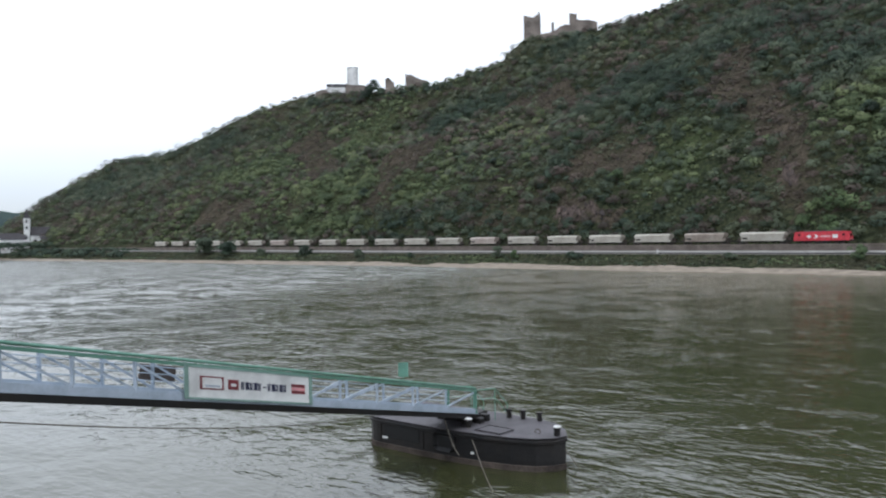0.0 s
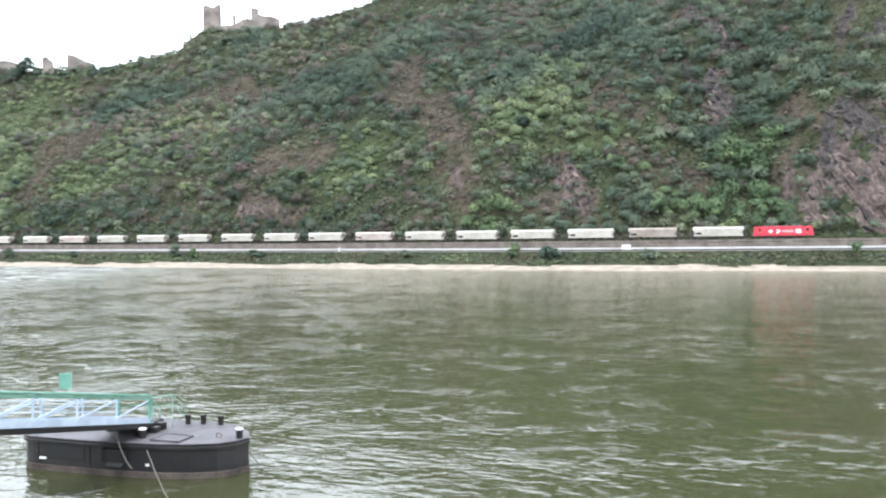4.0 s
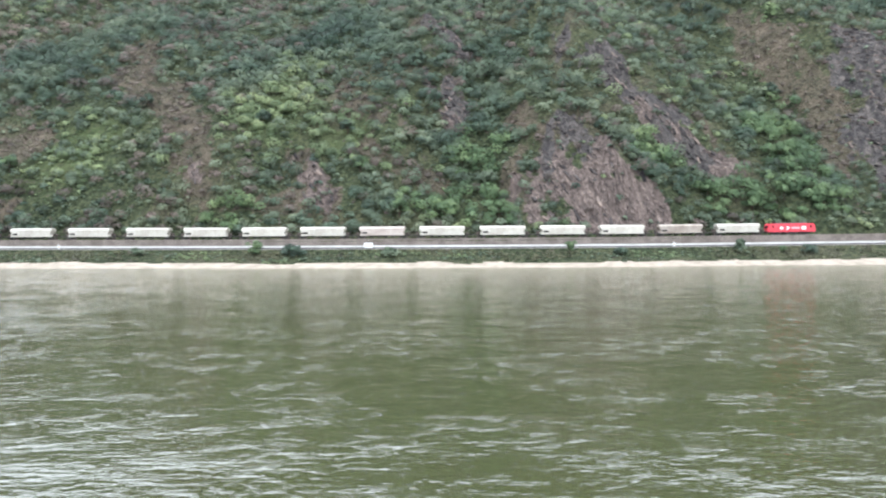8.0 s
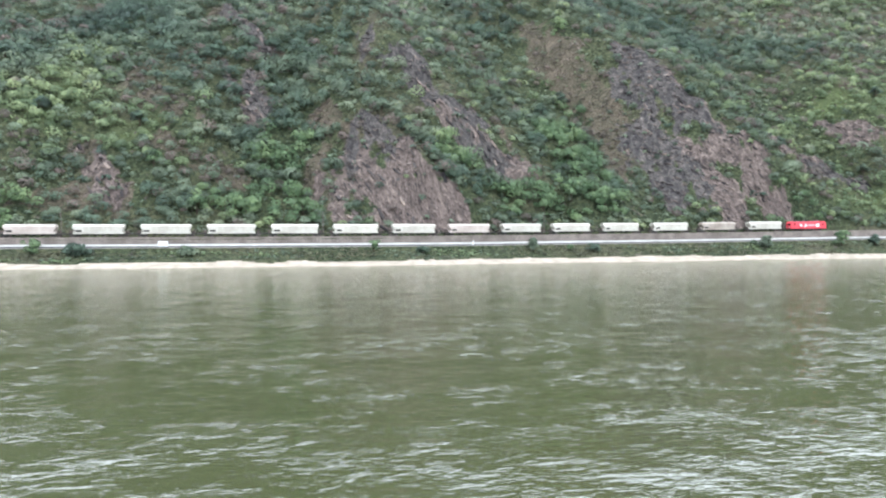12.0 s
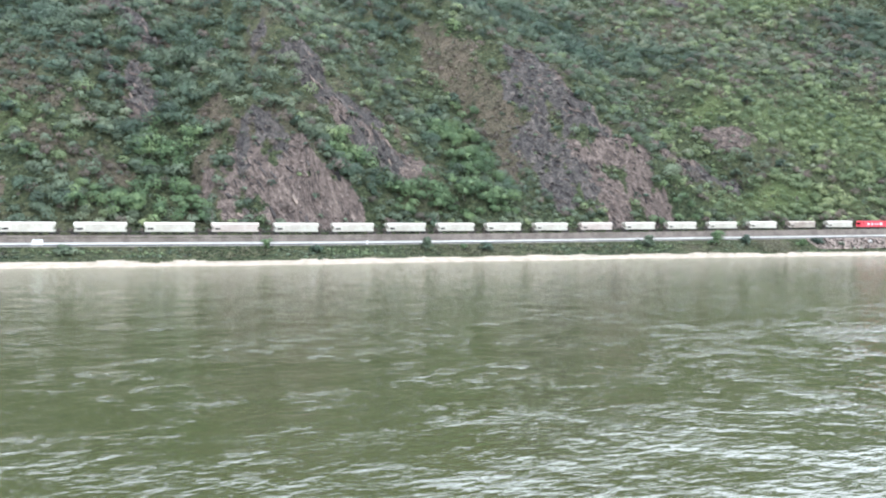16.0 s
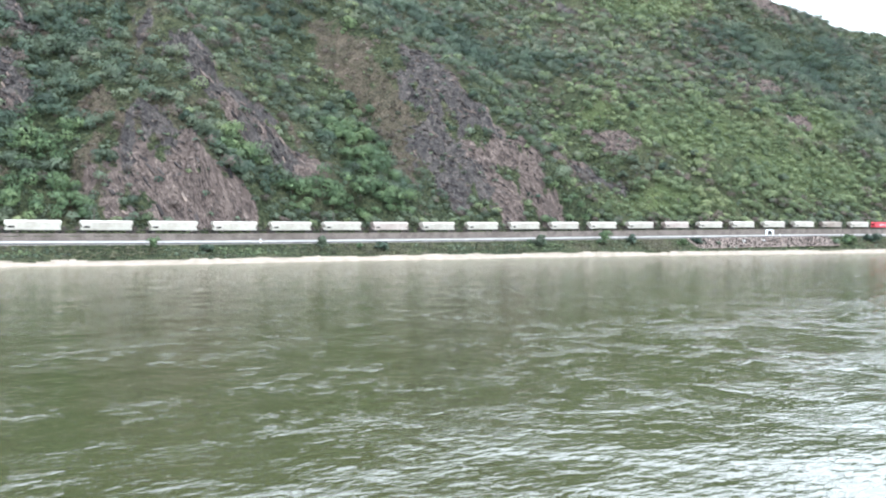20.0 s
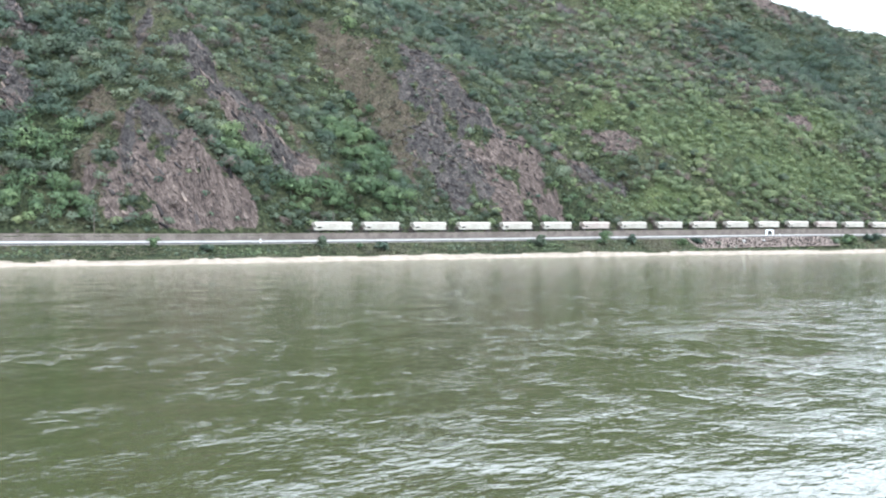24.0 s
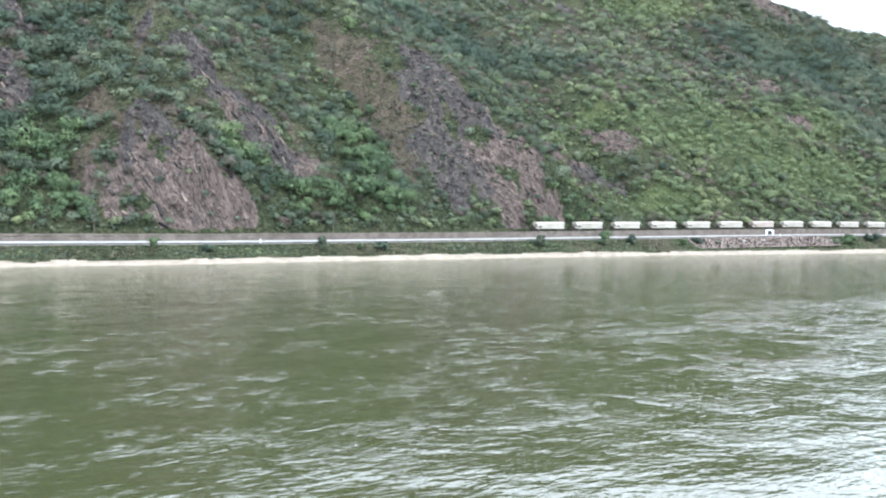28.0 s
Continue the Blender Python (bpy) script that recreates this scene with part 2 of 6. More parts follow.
def river():
    """Murky green river water: gentle waves, and sparse steeper crests in wind-ruffled stretches."""
    m = bpy.data.materials.new("river_water")
    m.use_nodes = True
    n, l = m.node_tree.nodes, m.node_tree.links
    b = n["Principled BSDF"]
    b.inputs["Base Color"].default_value = (.037, .040, .0155, 1)
    b.inputs["Roughness"].default_value, b.inputs["IOR"].default_value = .09, 1.5
    b.inputs["Specular IOR Level"].default_value = 1.0
    co = n.new("ShaderNodeTexCoord")

    def calc(op, a, c):
        k = n.new("ShaderNodeMath")
        k.operation = op
        for i, v in enumerate((a, c)):
            if isinstance(v, (int, float)):
                k.inputs[i].default_value = v
            else:
                l.new(v, k.inputs[i])
        return k.outputs[0]

    place, sep = n.new("ShaderNodeNewGeometry"), n.new("ShaderNodeSeparateXYZ")
    l.new(place.outputs["Position"], sep.inputs["Vector"])
    across = calc("ADD", calc("MULTIPLY", sep.outputs["X"], .64), calc("MULTIPLY", sep.outputs["Y"], .77))
    down = calc("ADD", calc("MULTIPLY", sep.outputs["X"], .77), calc("MULTIPLY", sep.outputs["Y"], -.64))
    flow = n.new("ShaderNodeCombineXYZ")                        # along and across the stream
    own = n.new("ShaderNodeSeparateXYZ")
    l.new(co.outputs["Object"], own.inputs["Vector"])
    l.new(calc("ADD", calc("MULTIPLY", own.outputs["X"], .77), calc("MULTIPLY", own.outputs["Y"], -.64)), flow.inputs["X"])
    l.new(calc("ADD", calc("MULTIPLY", own.outputs["X"], .64), calc("MULTIPLY", own.outputs["Y"], .77)), flow.inputs["Y"])

    def wave(scale, detail, turn, stretch=1.3, twist=0.0):
        mp, t = n.new("ShaderNodeMapping"), n.new("ShaderNodeTexNoise")
        mp.inputs["Rotation"].default_value, mp.inputs["Scale"].default_value = (0, 0, turn), (1, stretch, 1)
        t.inputs["Scale"].default_value, t.inputs["Detail"].default_value, t.inputs["Distortion"].default_value = scale, detail, twist
        l.new(flow.outputs["Vector"], mp.inputs["Vector"])
        l.new(mp.outputs["Vector"], t.inputs["Vector"])
        return t.outputs["Fac"]

    def span(v, a, c, lo, hi):
        r = n.new("ShaderNodeMapRange")
        r.interpolation_type = "SMOOTHSTEP"
        for k, w in (("From Min", a), ("From Max", c), ("To Min", lo), ("To Max", hi)):
            r.inputs[k].default_value = w
        l.new(v, r.inputs["Value"])
        return r.outputs["Result"]

    far_fade = span(across, 40, 95, 1.0, .02)                   # waves grow weaker towards the far bank
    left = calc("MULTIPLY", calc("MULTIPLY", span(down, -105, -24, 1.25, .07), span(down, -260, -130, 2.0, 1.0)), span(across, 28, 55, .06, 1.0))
    right = calc("MULTIPLY", calc("MULTIPLY", span(down, 28, 115, .04, 1.35), far_fade), span(across, 22, 46, .14, 1.0))
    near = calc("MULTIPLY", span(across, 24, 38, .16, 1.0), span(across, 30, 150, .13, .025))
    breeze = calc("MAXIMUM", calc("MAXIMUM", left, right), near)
    patch = calc("MULTIPLY", span(wave(.07, 4, .4, 1.2), .42, .60, .10, 1.15), span(wave(.21, 3, .25, 1.35, .6), .42, .60, .12, 1.5))   # boils of the current
    power = calc("MULTIPLY", breeze, patch)
    swell = calc("MULTIPLY", wave(.13, 2, -.6), .9)
    chop = calc("MULTIPLY", wave(.95, 3, .1, 1.6), .30)
    crest_ = calc("MULTIPLY", span(wave(.66, 5, -.15, 1.05, .9), .56, .68, 0, 1), .58)
    fine = calc("MULTIPLY", wave(2.3, 3, .2, 1.6), .10)
    rest = calc("ADD", calc("MULTIPLY", swell, .3), calc("MULTIPLY", wave(.9, 3, .12, 1.8), .062))
    long_ = calc("MULTIPLY", span(wave(.30, 5, -.08, 1.6, .6), .585, .68, 0, 1), span(across, 45, 72, 0, .6))   # longer crests out in the stream
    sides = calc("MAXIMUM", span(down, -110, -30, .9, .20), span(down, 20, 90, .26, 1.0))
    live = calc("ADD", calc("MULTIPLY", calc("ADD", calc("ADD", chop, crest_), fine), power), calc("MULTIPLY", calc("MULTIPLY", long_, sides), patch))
    l.new(span(down, -300, -120, .24, .055), b.inputs["Roughness"])   # fine ripples far upstream
    bp = n.new("ShaderNodeBump")
    bp.inputs["Distance"].default_value, bp.inputs["Strength"].default_value = 1.0, 1.0
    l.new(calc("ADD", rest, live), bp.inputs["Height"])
    lean, sum_, unit = (n.new("ShaderNodeVectorMath") for _ in range(3))   # upstream, an added tilt of the shading normals makes the water mirror brighter sky
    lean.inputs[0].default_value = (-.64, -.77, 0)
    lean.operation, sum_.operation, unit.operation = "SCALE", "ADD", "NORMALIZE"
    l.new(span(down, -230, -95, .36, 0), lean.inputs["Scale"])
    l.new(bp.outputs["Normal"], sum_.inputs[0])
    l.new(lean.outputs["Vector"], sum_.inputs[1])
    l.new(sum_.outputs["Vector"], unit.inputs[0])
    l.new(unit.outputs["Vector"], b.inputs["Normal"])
    return m


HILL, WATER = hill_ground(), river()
LEAF_DARK = foliage("dark_leaves", (.040, .064, .046), (.061, .091, .061), (.090, .117, .072))
LEAF_MID = foliage("shrub_leaves", (.066, .091, .060), (.098, .128, .082), (.138, .160, .098))
# brighter copy of the shrub leaves, with extra light put into the colour
LEAF_MID_LIT = foliage("lit_shrub_leaves", (.092, .114, .078), (.132, .156, .104), (.176, .190, .122))
LEAF_FRESH = foliage("fresh_leaves", (.072, .115, .056), (.100, .152, .068), (.140, .184, .078))
LEAF_LIGHT = foliage("light_leaves", (.105, .142, .072), (.142, .185, .088), (.184, .215, .105))
OLIVE = foliage("olive_heath", (.060, .062, .036), (.082, .084, .047), (.112, .108, .062))
DRY = foliage("dry_brush", (.072, .059, .049), (.110, .089, .073), (.155, .124, .102))
def slab_rock():
    """Slate slabs: dark grey to tan from slab to slab."""
    m = material("slate_rock", (.9, .88, .86), .9, spots=(.55, .55, .58), scale=.5, bump=.5, fine=.2)
    n, l = m.node_tree.nodes, m.node_tree.links
    b = n["Principled BSDF"]
    geo, r, mul = n.new("ShaderNodeNewGeometry"), n.new("ShaderNodeValToRGB"), n.new("ShaderNodeMix")
    e = r.color_ramp.elements
    e[0].position, e[0].color = .0, (.024, .022, .023, 1)
    e[1].position, e[1].color = 1.0, (.25, .20, .17, 1)
    e.new(.45).color = (.080, .069, .065, 1)
    e.new(.8).color = (.145, .114, .100, 1)
    l.new(geo.outputs["Random Per Island"], r.inputs["Fac"])
    mul.data_type, mul.blend_type = "RGBA", "MULTIPLY"
    mul.inputs["Factor"].default_value = 1.0
    l.new(r.outputs["Color"], mul.inputs["A"])
    l.new(b.inputs["Base Color"].links[0].from_socket, mul.inputs["B"])
    l.new(mul.outputs["Result"], b.inputs["Base Color"])
    return m


SLAB = slab_rock()
STONE = material("castle_stone", (.255, .22, .195), .9, spots=(.14, .122, .108), scale=.12, bump=.4, bump_scale=1.2, fine=.2)
LIME = material("whitewash", (.80, .80, .785), .8, scale=.2, fine=.06)
ROOF = material("slate_roof", (.074, .070, .074), .9, scale=.5, fine=.15)
ASPHALT = material("asphalt", (.112, .103, .098), .9, scale=.3, bump=.2, bump_scale=20, fine=.12)
QUAY = material("weathered_concrete", (.266, .252, .226), .9, spots=(.178, .167, .148), scale=.3, bump=.2, fine=.15)
CONCRETE = material("pale_concrete", (.459, .444, .422), .85, spots=(.355, .340, .318), scale=.25, bump=.15, fine=.1)
MASONRY = material("grey_wall_stone", (.175, .148, .13), .9, spots=(.115, .097, .084), scale=.3, bump=.4, bump_scale=3, fine=.2)
REVET = material("brown_slope_stone", (.20, .160, .138), .95, spots=(.105, .086, .074), scale=.45, bump=.9, bump_scale=1.6, fine=.4)
BALLAST = material("ballast", (.148, .130, .115), .95, spots=(.096, .085, .074), scale=.8, bump=.5, bump_scale=10, fine=.3)
GRAVEL = material("river_gravel", (.285, .242, .195), .9, spots=(.20, .17, .135), scale=.35, bump=.4, bump_scale=4, fine=.2)
STEEL = material("rail_steel", (.148, .118, .104), .45, .7, scale=2)
DARKSTEEL = material("dark_steel", (.015, .015, .016), .45, .3, spots=(.021, .018, .016), scale=.7, bump=.1, fine=.2)
HULL = material("black_hull_paint", (.0085, .0085, .010), .5, 0, spots=(.020, .017, .016), scale=.6, bump=.15, bump_scale=5, fine=.3)
RUST = material("rusty_hull", (.105, .086, .074), .85, .0, spots=(.050, .041, .036), scale=.8, bump=.2, fine=.25)
DECK = material("dark_deck_paint", (.090, .083, .092), .6, spots=(.062, .057, .062), scale=.9, bump=.1, fine=.15)
GREY_BLUE = material("pale_blue_paint", (.43, .49, .57), .45, .0, spots=(.33, .385, .45), scale=1.5, fine=.08)
FRAME = material("grey_green_paint", (.24, .36, .31), .55, spots=(.19, .29, .25), scale=1.5, fine=.08)
GREEN = material("green_paint", (.135, .285, .215), .5, spots=(.105, .225, .168), scale=1.2, fine=.08)
WHITE = material("white_paint", (.78, .78, .765), .5, scale=1.0, fine=.04)
PARAPET = material("parapet_paint", (.60, .59, .56), .7, spots=(.50, .485, .45), scale=.4, fine=.1)
RED = material("signal_red_paint", (.60, .045, .065), .35, scale=.8, fine=.06)
HOPPER = material("hopper_white_paint", (.43, .405, .35), .55, spots=(.33, .305, .255), scale=.35, fine=.08, spread=.06)
HOPPER_BROWN = material("hopper_stained_paint", (.30, .262, .22), .6, spots=(.20, .16, .13), scale=.3, fine=.12)
HOPPER_PINK = material("hopper_faded_paint", (.40, .345, .305), .6, spots=(.31, .26, .225), scale=.3, fine=.1)
SIGN_BLUE = material("sign_dark_blue", (.022, .026, .074), .5, scale=3)
SIGN_RED = material("sign_dark_red", (.207, .044, .052), .5, scale=3)
ROPE = material("rope", (.163, .148, .126), .9, scale=8, fine=.2)
BLACK = material("black_opening", (.009, .009, .010), .6, scale=1)
BARK = material("bark", (.067, .052, .037), .95, scale=3, bump=.4, fine=.2)
FAR_WOOD = material("far_wood", (.041, .063, .056), .95, spots=(.026, .044, .044), scale=.02, bump=.5, bump_scale=.2, fine=.25)
GLASS = material("dark_glass", (.015, .018, .022), .12, scale=1)
# ---- plan of the river bank: a line along the railway, s metres along it, u metres inland of it ----
TRACK = [(-345.1, 690.4), (-291.6, 642.7), (-238.2, 594.9), (-185.2, 546.7), (-132.8, 497.8), (-81.2, 448.1),
         (-30.4, 397.6), (19.7, 346.4), (68.9, 294.3), (117.5, 241.6), (168.7, 191.5), (225.7, 148.1),
         (284.0, 106.5), (339.8, 61.6), (393.2, 13.8), (445.6, -35.2)]


def track_line():
    p = np.array(TRACK)
    a, b = p[0] - p[1], p[-1] - p[-2]
    p = np.vstack([p[0] + a * 7, p[0] + a * 6, p[0] + a * 3, p, p[-1] + b * 3, p[-1] + b * 7, p[-1] + b * 8])
    line = []
    for i in range(1, len(p) - 2):
        q0, q1, q2, q3 = p[i - 1:i + 3]
        for t in np.arange(60) / 60:
            line.append(.5 * (2 * q1 + (q2 - q0) * t + (2 * q0 - 5 * q1 + 4 * q2 - q3) * t * t + (3 * q1 - q0 - 3 * q2 + q3) * t ** 3))
    line = np.array(line)
    far = np.r_[0, np.cumsum(np.linalg.norm(np.diff(line, axis=0), axis=1))]
    start = far[np.argmin(np.hypot(*(line - np.array(TRACK[0])).T))]
    s = np.arange(-420, 1561, 2.0)
    c = np.stack([np.interp(s + start, far, line[:, i]) for i in (0, 1)], 1)
    for _ in range(400):
        c[1:-1] = .5 * c[1:-1] + .25 * (c[2:] + c[:-2])
    t = np.gradient(c, axis=0)
    t /= np.linalg.norm(t, axis=1)[:, None]
    return s, c, t


LINE_S, LINE_C, LINE_T = track_line()


def plan(s, u):
    """World x, y of the plan's point."""
    x, y = np.interp(s, LINE_S, LINE_C[:, 0]), np.interp(s, LINE_S, LINE_C[:, 1])
    tx, ty = np.interp(s, LINE_S, LINE_T[:, 0]), np.interp(s, LINE_S, LINE_T[:, 1])
    return x - u * ty, y + u * tx


def rail_z(s):
    return np.interp(s, [0, 188, 460, 640, 780, 866, 959, 1075, 1200], [10.4, 9.6, 8.3, 8.15, 8.45, 9.1, 10.2, 11.7, 12.3])


def road_z(s):
    return rail_z(s) - np.interp(s, [500, 640, 730, 850, 1050, 1200], [2.95, 3.05, 3.15, 3.35, 3.7, 3.9])


def heading(s):
    return np.degrees(np.arctan2(np.interp(s, LINE_S, LINE_T[:, 1]), np.interp(s, LINE_S, LINE_T[:, 0])))


def lattice(ix, iy, seed):
    h = (ix.astype(np.int64) * 374761393 + iy.astype(np.int64) * 668265263 + seed * 1442695041) & 0xffffffff
    h = ((h ^ (h >> 13)) * 1274126177) & 0xffffffff
    return ((h ^ (h >> 16)) & 0xffff) / 65535.0


def bumps(x, y, seed=0):
    x, y = np.asarray(x, float), np.asarray(y, float)
    ix, iy = np.floor(x), np.floor(y)
    fx, fy = x - ix, y - iy
    fx, fy = fx * fx * (3 - 2 * fx), fy * fy * (3 - 2 * fy)
    a, b = lattice(ix, iy, seed), lattice(ix + 1, iy, seed)
    c, d = lattice(ix, iy + 1, seed), lattice(ix + 1, iy + 1, seed)
    return (a + (b - a) * fx + (c - a) * fy + (a - b - c + d) * fx * fy) * 2 - 1


def rough(x, y, seed=0, octaves=4):
    return sum(bumps(x * 2 ** k, y * 2 ** k, seed + k) / 2 ** k for k in range(octaves)) / 1.6


# the hill's crest: s, distance inland, height
CREST = np.array([(-420, 30, 13), (-330, 60, 14), (-245, 90, 17), (-226, 96, 36), (-206, 103, 76), (-160, 138, 107), (-40, 138, 102),
                  (10, 180, 137), (114, 195, 151.5), (205, 186, 140), (290, 178, 136.5), (325, 184, 141), (350, 186, 141), (359, 203, 160), (394, 208, 154),
                  (430, 210, 156), (472, 225, 167), (560, 262, 205), (700, 285, 235), (850, 285, 235), (1000, 262, 225), (1150, 225, 214),
                  (1276, 205, 211), (1330, 202, 202), (1371, 200, 195), (1442, 200, 192), (1560, 200, 182)], float)
# small rock ribs that run down the slope: upper s, u, lower s, u, height of the broken face, its width
RIBS = [(712, 156, 724, 138, 7, 14), (533, 30, 545, 12, 5, 12), (352, 84, 372, 60, 6, 13), (618, 62, 634, 22, 5, 9), (412, 168, 426, 150, 5, 11), (450, 74, 470, 46, 5, 11),
        (310, 90, 332, 66, 5, 11), (500, 110, 512, 80, 5, 10), (575, 120, 588, 90, 5, 9), (1048, 214, 1085, 192, 8, 16), (972, 60, 990, 30, 5, 12)]
# the large spurs: crest line as (s, u), rise, width of the broken face, width of the back
SPURS = [([(752, 150), (768, 95), (792, 62), (809, 46), (826, 28)], 10, 17, 30), ([(744, 60), (757, 43), (773, 27), (792, 8)], 8, 15, 11),
         ([(868, 155), (893, 110), (906, 80), (918, 52), (932, 14)], 14, 34, 26), ([(690, 170), (709, 110), (719, 70), (733, 40)], 6, 13, 20),
         ([(940, 165), (982, 98), (1003, 58), (1002, 25)], 6, 18, 22)]


def crest(s):
    return np.interp(s, CREST[:, 0], CREST[:, 1]), np.interp(s, CREST[:, 0], CREST[:, 2])


VALLEYS = [(862, 24, 95, 62, 13), (725, 16, 100, 55, 7), (985, 26, 120, 60, 9), (650, 18, 110, 60, 6), (470, 20, 110, 60, 6), (330, 22, 100, 55, 6)]   # s, reach, u, reach, depth


# strokes and patches of rock, scree, dry grass and wood on the slope
# bare ground: from s, u to s, u, half width
SLATE_AT = [(774, 78, 768, 70, 4.6), (780, 64, 795, 50, 5.9), (786, 62, 792, 52, 5.3), (795, 50, 810, 40, 3.7), (801, 38, 813, 30, 3.3), (759, 36, 768, 26, 3.9),
            (756, 34, 753, 24, 3.4), (720, 104, 729, 94, 5.9), (717, 68, 723, 54, 4.3), (894, 94, 900, 80, 5.8), (897, 78, 909, 48, 5.2), (888, 78, 894, 56, 4.1),
            (888, 48, 888, 24, 8.4), (903, 56, 915, 38, 4.0), (897, 28, 900, 18, 3.4), (963, 30, 978, 28, 4.2), (1038, 204, 1068, 188, 5.3), (708, 114, 726, 96, 5.3)]
SLATE_AT_MORE = [(705, 80, 717, 58, 3.8)]
SLATE_AT += SLATE_AT_MORE
SCREE_AT = [(750, 20, 786, 10, 6.5), (753, 26, 771, 14, 6.0), (774, 22, 789, 12, 5.1), (795, 42, 807, 36, 4.5), (801, 40, 822, 26, 3.9), (792, 50, 801, 40, 3.7),
            (915, 34, 924, 14, 6.1), (900, 32, 906, 14, 5.6), (918, 16, 930, 10, 4.1), (903, 70, 918, 30, 2.7), (987, 54, 999, 42, 4.2), (948, 36, 966, 34, 3.8),
            (1155, 110, 1176, 106, 4.8), (1155, 76, 1167, 70, 4.0), (1275, 206, 1290, 188, 5.4), (753, 12, 783, 10, 2.5), (663, 40, 672, 20, 2.6),
            (714, 58, 723, 50, 2.8)]
SCREE_AT_MORE = [(618, 30, 624, 24, 3.5), (666, 22, 672, 20, 3.0), (657, 42, 663, 30, 2.4), (528, 20, 552, 16, 3.6)]
SCREE_AT += SCREE_AT_MORE
DRY_AT = [(870, 122, 873, 88, 7.3), (879, 98, 879, 50, 10.9), (879, 68, 870, 24, 6.9), (747, 48, 756, 32, 4.8), (741, 28, 750, 34, 3.1), (930, 184, 948, 106, 4.3),
          (1005, 106, 1008, 60, 4.6), (819, 98, 828, 88, 4.0), (822, 44, 825, 26, 2.8), (1125, 152, 1125, 110, 4.7), (675, 66, 693, 50, 4.6), (660, 44, 669, 26, 3.2),
          (615, 32, 627, 22, 4.6), (591, 72, 618, 40, 4.5), (684, 40, 711, 28, 4.7), (744, 50, 747, 36, 3.3), (186, 138, 300, 66, 8.8), (393, 30, 375, 88, 7.6)]
DRY_AT_MORE = [(525, 22, 552, 16, 4.2), (522, 40, 549, 42, 4.8), (408, 134, 435, 142, 6.0), (561, 118, 582, 66, 4.2), (594, 70, 624, 30, 4.1), (669, 80, 687, 58, 4.4),
               (657, 40, 675, 18, 3.6), (699, 120, 735, 88, 4.3), (180, 132, 252, 118, 7.0), (366, 60, 375, 90, 5.8), (210, 30, 252, 30, 6.7), (405, 120, 444, 136, 7.2),
               (570, 84, 594, 64, 5.2)]
DRY_AT += DRY_AT_MORE
# growth: s, u, reach along, reach up; bright open brush, fresh green trees, dense dark wood
BRIGHT = [(1068, 58, 84, 27), (1116, 38, 82, 20), (1005, 18, 54, 7), (1170, 70, 68, 17), (1155, 198, 69, 15), (996, 66, 21, 8), (570, 34, 26, 13), (642, 54, 16, 17),
          (675, 48, 20, 13), (645, 70, 15, 27), (417, 36, 36, 14), (264, 132, 28, 42), (381, 18, 66, 6), (645, 106, 20, 19), (573, 46, 27, 14), (357, 40, 98, 14),
          (183, 88, 60, 30)]
FRESH = [(870, 86, 8, 11), (852, 44, 16, 26), (822, 18, 26, 6), (843, 16, 20, 6), (729, 16, 15, 7), (729, 38, 12, 9), (795, 30, 10, 10), (876, 114, 9, 6),
         (720, 18, 24, 6), (642, 14, 14, 6), (933, 10, 15, 6)]
WOOD = [(738, 84, 20, 28), (726, 44, 14, 8), (855, 136, 16, 9), (792, 24, 8, 9), (804, 22, 10, 7), (1278, 146, 112, 52), (1218, 70, 45, 29), (1215, 168, 48, 27),
        (945, 160, 42, 46), (999, 126, 26, 23), (963, 124, 32, 29), (525, 126, 57, 49), (618, 80, 14, 19), (660, 134, 39, 29), (735, 90, 22, 22), (588, 50, 6, 6),
        (687, 64, 6, 7), (732, 52, 6, 6)]
WOOD_MORE = [(846, 138, 15, 14), (798, 26, 8, 7), (543, 90, 22, 15), (588, 50, 8, 8), (510, 78, 34, 9), (621, 84, 18, 21), (687, 100, 16, 19), (441, 16, 45, 6),
             (399, 194, 44, 23), (-12, 144, 130, 26), (588, 52, 8, 8), (513, 40, 15, 10), (360, 138, 50, 26), (-66, 94, 130, 45)]
WOOD += WOOD_MORE


def strokes(table, s, u, torn):
    out = np.zeros_like(s)
    for s0, u0, s1, u1, w in table:
        ds, du = s1 - s0, u1 - u0
        f = np.clip(((s - s0) * ds + (u - u0) * du) / (ds * ds + du * du), 0, 1)
        d = np.hypot(s - s0 - f * ds, u - u0 - f * du)
        out = np.maximum(out, np.clip(1.25 - d / w + torn * 1.3, 0, 1))
    return out


def zones(s, u):
    """How far the ground is dark slate, pale broken rock and dry grass."""
    torn = rough(s / 9, u / 12, 37, 4)
    ws, wu = s + 3 * rough(s / 11, u / 11, 91, 3), u + 3 * rough(s / 11, u / 11, 92, 3)
    east = np.clip((s - 860) / 20, 0, 1)
    return strokes(SLATE_AT, ws, wu, torn + .12 * east), strokes(SCREE_AT, ws, wu, torn + .35 * east), strokes(DRY_AT, ws, wu, torn + .35 * np.clip((680 - s) / 60, 0, 1))


def beds(s, u):
    """Across and along the slate beds, which run aslant down the slope."""
    return .8 * s + .6 * u + 3.5 * rough(s / 26, u / 26, 63, 3), .6 * s - .8 * u


def saw(f):
    f = f - np.floor(f)
    return np.where(f < .78, f / .78, (1 - f) / .22)


